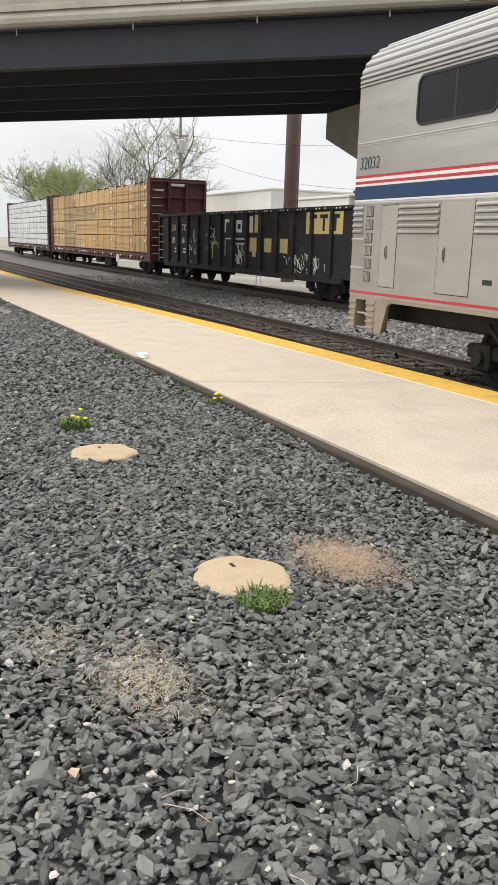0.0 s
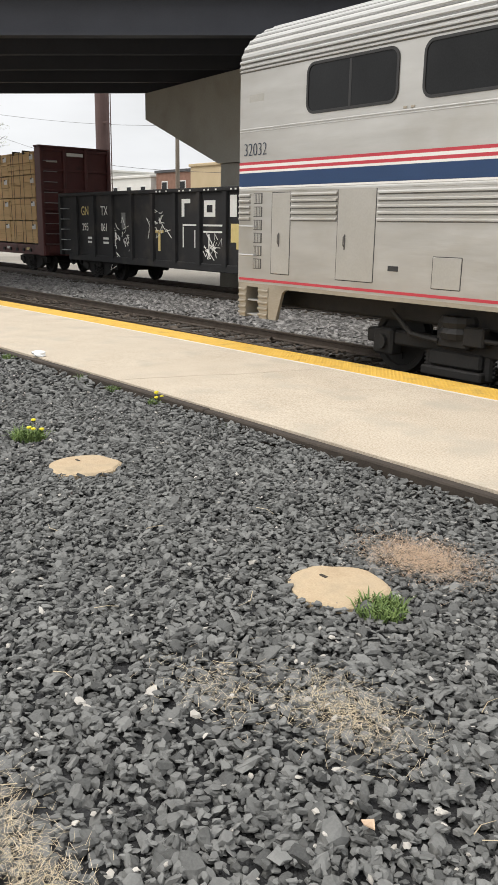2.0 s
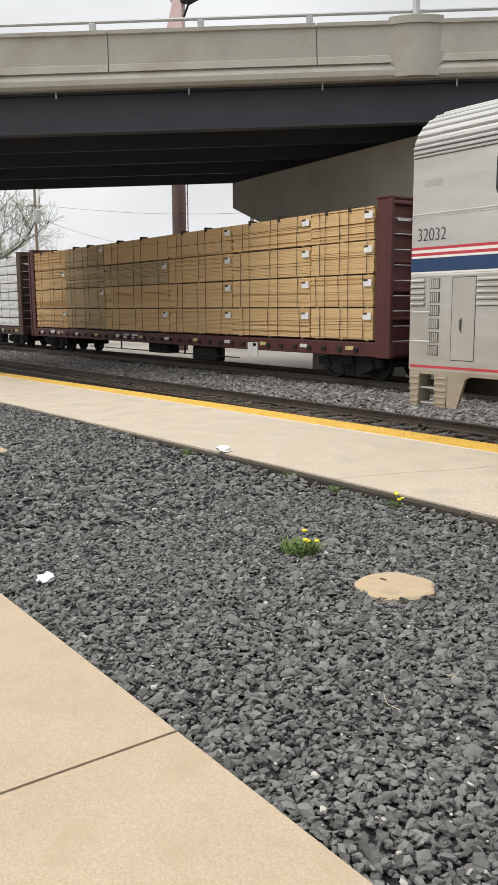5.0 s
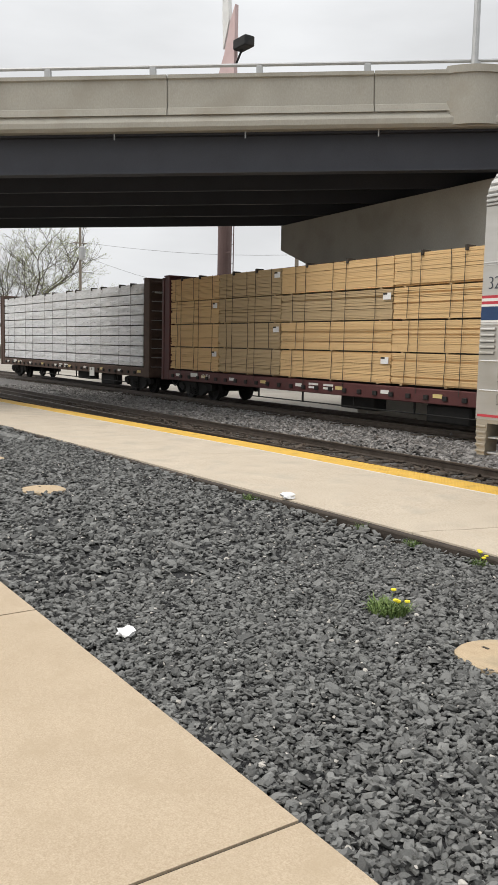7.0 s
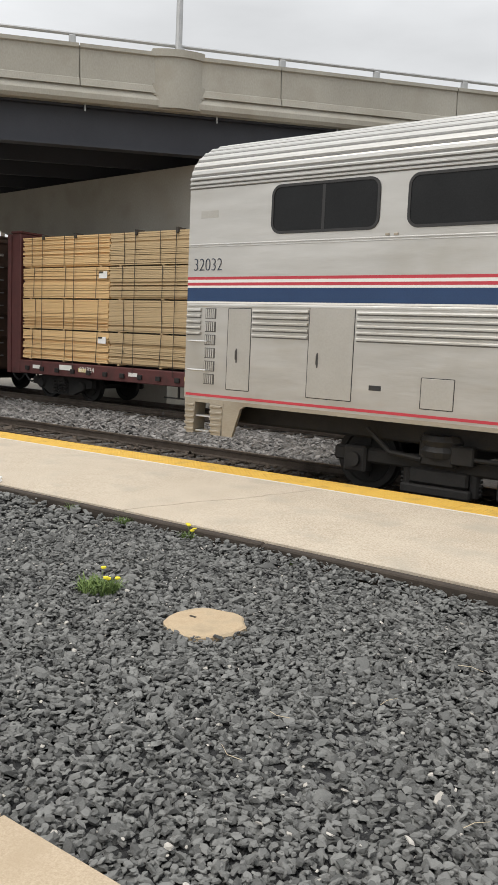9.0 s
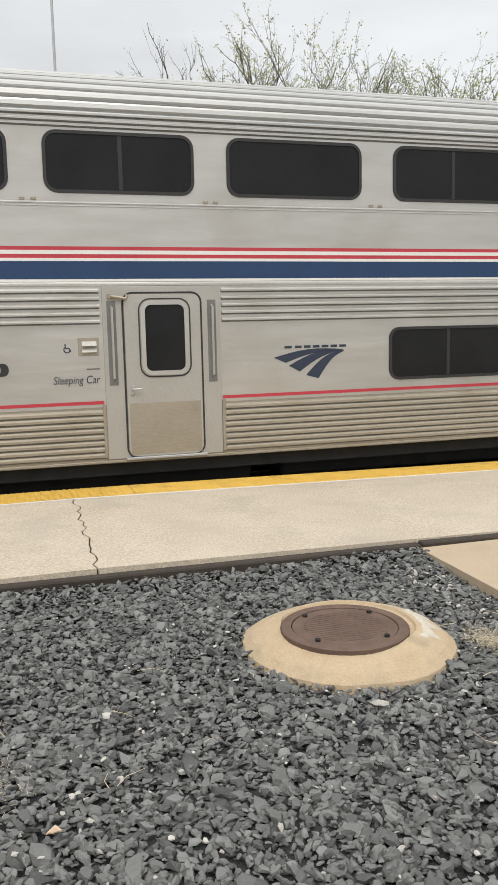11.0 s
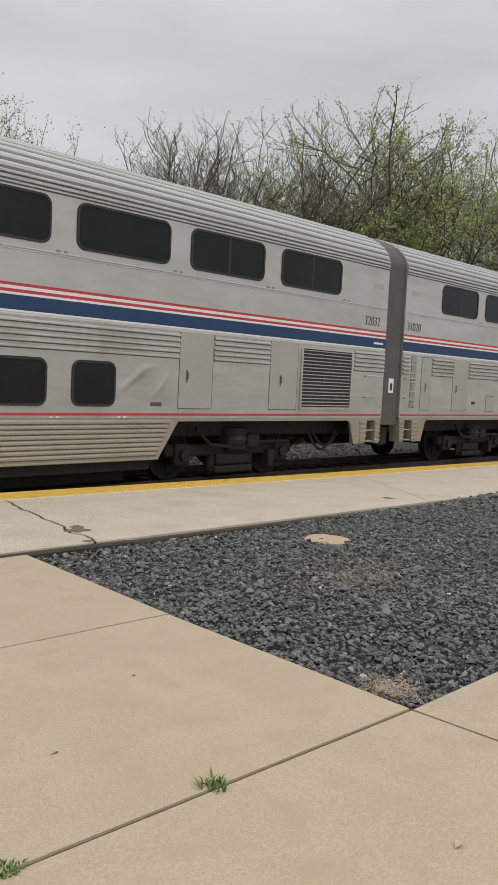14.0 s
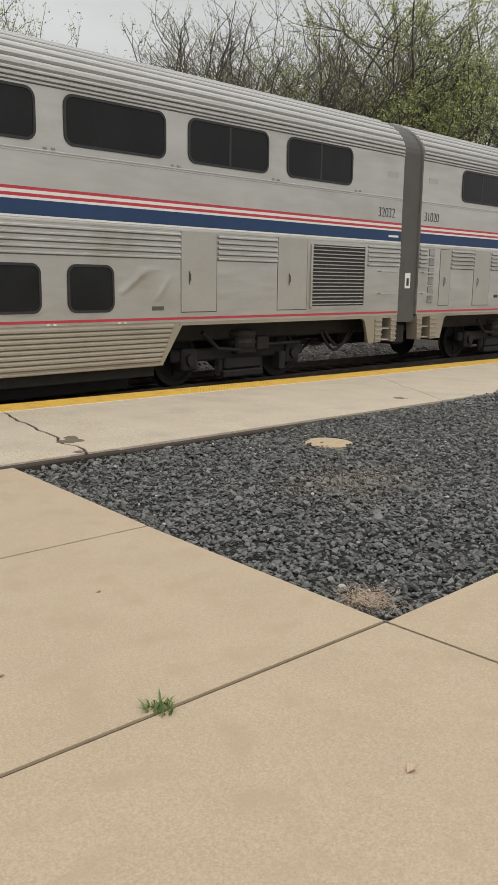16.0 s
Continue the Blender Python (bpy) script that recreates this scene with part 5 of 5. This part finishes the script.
COVERS = [(4.77, -1.76, .28), (7.54, -1.74, .265), (-2.4, -2.2, .3), (17.88, -.97, .24), (-5.6, -2.0, .28)]
for x, y, r in COVERS:
    cover(x, y, r)
MX, MY = 10.62, -1.66
manhole = holder("manhole", "rusty iron manhole lid in a raised sandy concrete collar", "manhole")
part("collar", Shape().lathe([(.64, -.2), (.61, -.07), (.56, -.03), (.48, .008), (.385, .034), (.375, .02), (.02, .02)], (MX + .05, MY + .06, 0), 40, wobble=.05), COVER, manhole, "raised sandy concrete collar")
lid = part("lid", Shape().lathe([(.303, .0), (.303, .040), (.298, .044), (.25, .043), (.245, .046), (.01, .046)], (MX, MY, 0), 40), IRON, manhole, "rusty round iron lid")
part("lid_frame", Shape().lathe([(.306, .02), (.306, .046), (.312, .049), (.362, .049), (.368, .044), (.368, .0)], (MX, MY, 0), 40), IRON, manhole, "rusty iron frame ring")
v, f = [], []
for k in range(13):
    a = -.8 + k * .1
    for j in range(4):
        r = .40 + .036 * j * (1 - .3 * math.sin(k * 2.1))
        z = .034 - (r - .385) * .26 + .007
        v.append((MX + .05 + r * math.cos(a), MY + .06 + r * math.sin(a), z - (.02 if k in (0, 12) or j in (0, 3) else 0)))
f = [(i * 4 + j, i * 4 + j + 1, i * 4 + j + 5, i * 4 + j + 4) for i in range(12) for j in range(3)]
part("mortar_patch", Shape().add(v, f), BLEACH, manhole, "pale worn mortar patch")
for k in range(15):
    y = MY - .21 + k * .03
    hw = math.sqrt(max(.235 ** 2 - (y - MY) ** 2, .001))
    part("lid_bar", Shape().box((MX - hw, y - .007, .046), (MX + hw, y + .007, .0485), .001), IRON, lid)
for k in range(4):
    a = .6 + k * math.pi / 2
    part("lid_bolt", Shape().lathe([(.016, .045), (.016, .056), (.01, .06)], (MX + .275 * math.cos(a), MY + .275 * math.sin(a), 0), 8), TRUCK, lid)


# ---- loose stones ----
def stones(name, label, count, area, z, size, material, seed, flat=.55, skip=(), heap=0.0):
    """Angular crushed stones strewn over an area, as one mesh."""
    rng = np.random.default_rng(seed)
    x, y = rng.uniform(area[0], area[1], count), rng.uniform(area[2], area[3], count)
    keep = np.ones(count, bool)
    for cx, cy, cr in skip:
        keep &= (x - cx) ** 2 + (y - cy) ** 2 > cr * cr
    x, y = x[keep], y[keep]
    n = len(x)
    k6 = np.arange(6) * math.pi / 3
    ring = np.stack([np.cos(k6), np.sin(k6), np.full(6, -.9)], 1)
    cap = np.stack([np.cos(k6 + .4) * .74, np.sin(k6 + .4) * .74, np.full(6, .8)], 1)
    base = np.concatenate([ring, cap])
    v = np.repeat(base[None], n, 0)
    v[..., :2] *= rng.uniform(.52, 1.2, (n, 12, 1))
    v[..., 2] += rng.uniform(-.32, .32, (n, 12))
    s = size * rng.lognormal(.04, .36, n)
    v *= s[:, None, None] * np.stack([np.ones(n), rng.uniform(.45, .95, n), rng.uniform(.11, .11 + flat * .36, n)], 1)[:, None]
    ang = rng.uniform(0, 6.283, n)
    tx, ty = np.clip(rng.normal(0, .32, n), -.7, .7), np.clip(rng.normal(0, .32, n), -.7, .7)
    ca, sa = np.cos(ang)[:, None], np.sin(ang)[:, None]
    X, Y, Z = v[..., 0] * ca - v[..., 1] * sa, v[..., 0] * sa + v[..., 1] * ca, v[..., 2]
    Z = Z + X * np.tan(tx)[:, None] * .8 + Y * np.tan(ty)[:, None] * .8
    zz = z + rng.uniform(-.016, .022, n) + .012 * np.sin(x * 1.7) * np.cos(y * 2.3) + heap * np.clip(1 - (area[3] - y) / .3, 0, 1)
    P = np.stack([X + x[:, None], Y + y[:, None], Z + zz[:, None]], -1).reshape(-1, 3)
    tri = np.array([t for i in range(6) for t in ((i, (i + 1) % 6, 6 + i), ((i + 1) % 6, 6 + (i + 1) % 6, 6 + i))] + [(6, 7, 8), (6, 8, 11), (8, 9, 11), (9, 10, 11)])
    F = (tri[None] + 12 * np.arange(n)[:, None, None]).reshape(-1)
    me = bpy.data.meshes.new(name)
    me.vertices.add(len(P))
    me.vertices.foreach_set("co", P.astype(np.float32).ravel())
    me.loops.add(len(F))
    me.loops.foreach_set("vertex_index", F.astype(np.int32))
    me.polygons.add(len(F) // 3)
    me.polygons.foreach_set("loop_start", np.arange(0, len(F), 3, dtype=np.int32))
    me.update(calc_edges=True)
    me.shade_flat()
    me.materials.append(material)
    tagged(new(name, me), label, "gravel", kind="stuff")


HOLES = [(x, y, r - .035) for x, y, r in COVERS] + [(MX + .05, MY + .06, .56)]
stones("gravel", "crushed dark grey stone beside the platform", 74000, (2.2, 12.0, -4.02, -.08), -.096, .0205, STONE, 1, skip=HOLES, heap=.055)
stones("gravel", "crushed dark grey stone beside the platform", 17000, (-8, 2.2, -4.02, -.085), -.095, .031, STONE, 2, skip=HOLES, heap=.04)
stones("gravel", "crushed dark grey stone beside the platform", 40000, (14.4, 21.5, -4.2, -.08), -.095, .0165, STONE, 3, skip=HOLES)
stones("gravel", "crushed dark grey stone beside the platform", 5000, (-30, -8, -3.985, -.085), -.09, .08, STONE, 4)
stones("gravel", "crushed dark grey stone beside the platform", 11000, (21.5, 30, -4.2, -.085), -.095, .027, STONE, 5)
stones("gravel", "crushed dark grey stone beside the platform", 2500, (30, 45, -4.2, -.085), -.095, .07, STONE, 12)
stones("pale_chips", "pale limestone chips among the dark gravel", 2200, (-6, 11.7, -3.97, -.1), -.084, .0105, PALE_STONE, 6, skip=HOLES)
stones("pale_chips", "pale limestone chips among the dark gravel", 320, (14.8, 21, -3.97, -.1), -.084, .0105, PALE_STONE, 7)
stones("pale_chips", "larger pale stones among the dark gravel", 90, (6.5, 11.4, -3.9, -1.9), -.078, .019, PALE_STONE, 13, skip=HOLES)
stones("pale_chips", "pale chips gathered along the walkway edge", 260, (11.55, 11.88, -3.9, -.4), -.07, .011, PALE_STONE, 14)
stones("ballast", "grey track ballast between the tracks", 15000, (-34, 2, 5.9, 10.1), -.36, .044, BALLAST, 8)
stones("ballast", "grey track ballast between the tracks", 4500, (19, 33, 5.9, 10.1), -.36, .048, BALLAST, 9)
stones("ballast", "dark oily ballast under the near track", 6500, (-24, 6, 3.15, 5.9), -.365, .036, BROWN_BALLAST, 10)
stones("ballast", "grey track ballast under the far track", 4000, (-34, 2, 10.1, 13.4), -.38, .058, BALLAST, 11)


# ---- plants and litter ----
def blades(s, rnd, x, y, z, n, spread, h, w, lean=.6):
    for _ in range(n):
        a, r = rnd.uniform(0, 6.28), spread * math.sqrt(rnd.random())
        px, py = x + r * math.cos(a), y + r * math.sin(a)
        hh, b = h * rnd.uniform(.4, 1), rnd.uniform(0, 6.28)
        dx, dy = math.cos(b) * hh * lean * rnd.random(), math.sin(b) * hh * lean * rnd.random()
        nx, ny = -math.sin(b) * w, math.cos(b) * w
        s.add([(px - nx, py - ny, z), (px + nx, py + ny, z), (px + dx * .5 + nx * .7, py + dy * .5 + ny * .7, z + hh * .6), (px + dx * .5 - nx * .7, py + dy * .5 - ny * .7, z + hh * .6), (px + dx, py + dy, z + hh * rnd.uniform(.5, 1))],
              [(0, 1, 2, 3), (3, 2, 4)])


def plain(name, s, material, parent):
    me = bpy.data.meshes.new(name)
    me.from_pydata(s.v, [], s.f)
    me.materials.append(material)
    return part(name, me, None, parent)


def weed(x, y, z, r, h, seed, flowers=0, label="low green weed", n=160):
    rnd = random.Random(seed)
    w = holder("dandelion" if flowers else "weed", label, "plant", group="weeds")
    s = Shape()
    blades(s, rnd, x, y, z, n, r, h, .006, 1.2)
    plain("leaves", s, WEED, w)
    for k in range(flowers):
        fx, fy, fz = x + rnd.gauss(0, r * .5), y + rnd.gauss(0, r * .5), z + h * rnd.uniform(.8, 1.3)
        st = part("stem", Shape().tube([(x, y, z), (fx, fy, fz)], .003, 4), WEED, w)
        part("flower_head", Shape().lathe([(.006, fz - .01), (.022, fz), (.02, fz + .01), (.004, fz + .014)], (fx, fy, 0), 10), PETAL, st, "yellow dandelion bloom")


def straw(x, y, rx, ry, n, seed, material, label="patch of dry grass lying on the gravel"):
    rnd = random.Random(seed)
    s = Shape()
    for _ in range(int(n * 3.2)):
        px, py = x + rnd.gauss(0, rx * .5), y + rnd.gauss(0, ry * .5)
        a, l = rnd.uniform(0, 6.28), rnd.uniform(.012, .065)
        dx, dy, z = math.cos(a) * l, math.sin(a) * l, -.072 + rnd.uniform(0, .03)
        wx, wy, z1 = -math.sin(a) * .0007, math.cos(a) * .0007, z + rnd.uniform(-.012, .018)
        s.add([(px - wx, py - wy, z), (px + wx, py + wy, z), (px + dx + wx * .5, py + dy + wy * .5, z1), (px + dx - wx * .5, py + dy - wy * .5, z1)], [(0, 1, 2, 3)])
    me = bpy.data.meshes.new("dry_grass")
    me.from_pydata(s.v, [], s.f)
    me.materials.append(material)
    tagged(new("dry_grass", me), label, "dry grass", kind="stuff")


weed(3.74, -1.76, -.09, .14, .13, 1, 4, "dandelion with yellow blooms in the gravel", 420)
weed(7.88, -1.77, -.09, .13, .08, 2, 0, "low feathery green weed beside the cover", 420)
weed(3.2, -.09, -.08, .10, .1, 3, 4, "dandelion with yellow blooms at the kerb")
weed(2.35, -.1, -.08, .09, .1, 4, 0, "green weed at the kerb")
weed(1.6, -.1, -.08, .05, .12, 5, 0, "thin weed at the kerb", 60)
weed(-.5, -.1, -.08, .14, .08, 6, 0, "green weed at the kerb")
weed(4.4, -.12, -.08, .04, .05, 8, 0, "small weed at the kerb", 40)
weed(13.25, -4.03, -.045, .055, .06, 7, 0, "small green tuft in the slab joint", 70)
weed(12.37, -3.98, -.045, .05, .045, 9, 0, "small green tuft in the slab joint", 70)
weed(12.1, -3.985, -.05, .07, .02, 10, 0, "low moss in the slab joint", 50)
straw(8.42, -2.56, .34, .2, 380, 1, STRAW)
straw(8.0, -2.85, .3, .2, 110, 11, STRAW)
straw(7.58, -1.12, .34, .25, 1500, 2, RED_STRAW, "reddish patch of dry grass on the gravel")
straw(11.42, -1.9, .12, .2, 260, 3, STRAW, "dry grass beside the manhole collar")
straw(11.65, -2.9, .1, 1.0, 260, 4, STRAW, "dry grass along the walkway edge")
straw(14.75, -3.85, .16, .16, 260, 5, RED_STRAW, "dry grass in the gravel corner")
straw(16.7, -2.2, .7, .5, 420, 6, RED_STRAW, "reddish dry grass on the gravel")
straw(8.3, -3.85, .8, .12, 500, 7, STRAW, "dry grass along the sidewalk edge")
straw(10.9, -1.15, .25, .1, 160, 8, STRAW, "dry grass behind the manhole")


twigs, rnd = Shape(), random.Random(21)
for k in range(46):
    x, y = (rnd.uniform(10.7, 11.75), rnd.uniform(-3.9, -1.3)) if k < 30 else (rnd.uniform(5.5, 10.5), rnd.uniform(-3.9, -1.2))
    a, n = rnd.uniform(0, 6.28), rnd.uniform(.03, .09)
    twigs.tube([(x + math.cos(a + b) * n * f, y + math.sin(a + b) * n * f, -.066 + .012 * rnd.random()) for f, b in ((-1, .3), (0, 0), (1, -.3))], .0022, 4, .001)
tagged(part("twigs", twigs, STRAW), "bleached broken twigs strewn on the gravel", "twigs", kind="stuff")


def crumple(x, y, z, r, seed, label):
    bm = bmesh.new()
    bmesh.ops.create_icosphere(bm, subdivisions=2, radius=r)
    rnd = random.Random(seed)
    for v in bm.verts:
        v.co = v.co * rnd.uniform(.6, 1.25)
        v.co.z = v.co.z * .4 + z + r * .35
        v.co.x += x
        v.co.y += y
    me = bpy.data.meshes.new("crumpled_paper")
    bm.to_mesh(me)
    bm.free()
    me.materials.append(PAPER)
    tagged(new("crumpled_paper", me), label, "litter")


crumple(3.2, -3.65, -.085, .075, 1, "crumpled white paper lying on the gravel")
crumple(0.0, .08, 0, .10, 2, "flattened white litter on the platform edge")
leafbits = ((12.94, -3.39, .02), (13.6, -4.9, .025), (13.75, -2.9, .015), (11.62, -3.1, .05), (11.68, -3.6, .04), (11.2, -3.5, .035), (8.9, -2.95, .03))
for k, (x, y, r) in enumerate(leafbits):
    dz = .03 if x > 12 else 0
    s = Shape().add([(x - r, y, -.06), (x, y - r * .6, -.05), (x + r, y, -.058), (x + r * .2, y + r * .7, -.045)], [(0, 1, 2, 3)])
    s.add([(x - r, y, -.064), (x, y - r * .6, -.054), (x + r, y, -.062), (x + r * .2, y + r * .7, -.049)], [(3, 2, 1, 0)])
    s.v = [(a, b, c_ + dz) for a, b, c_ in s.v]
    tagged(part("dead_leaf", s, RED_STRAW), "curled brown dead leaf on the gravel", "leaf", "dead leaves")


# ---- what moves: the freight train rolls by and its wheels turn ----
def motions():
    for car, x, sets in FREIGHT:
        walk(car, [(t, pose(x + SPEED * t, 0, 0)) for t in (0, 4, 8, 12, 16)])
        for w in sets:
            place = w.location.copy()
            turn = math.degrees(SPEED / WR)
            walk(w, [(t, pose(place.x, place.y, place.z, 0, turn * t, 0)) for t in [k * 4 / 30 for k in range(121)]])


motions()
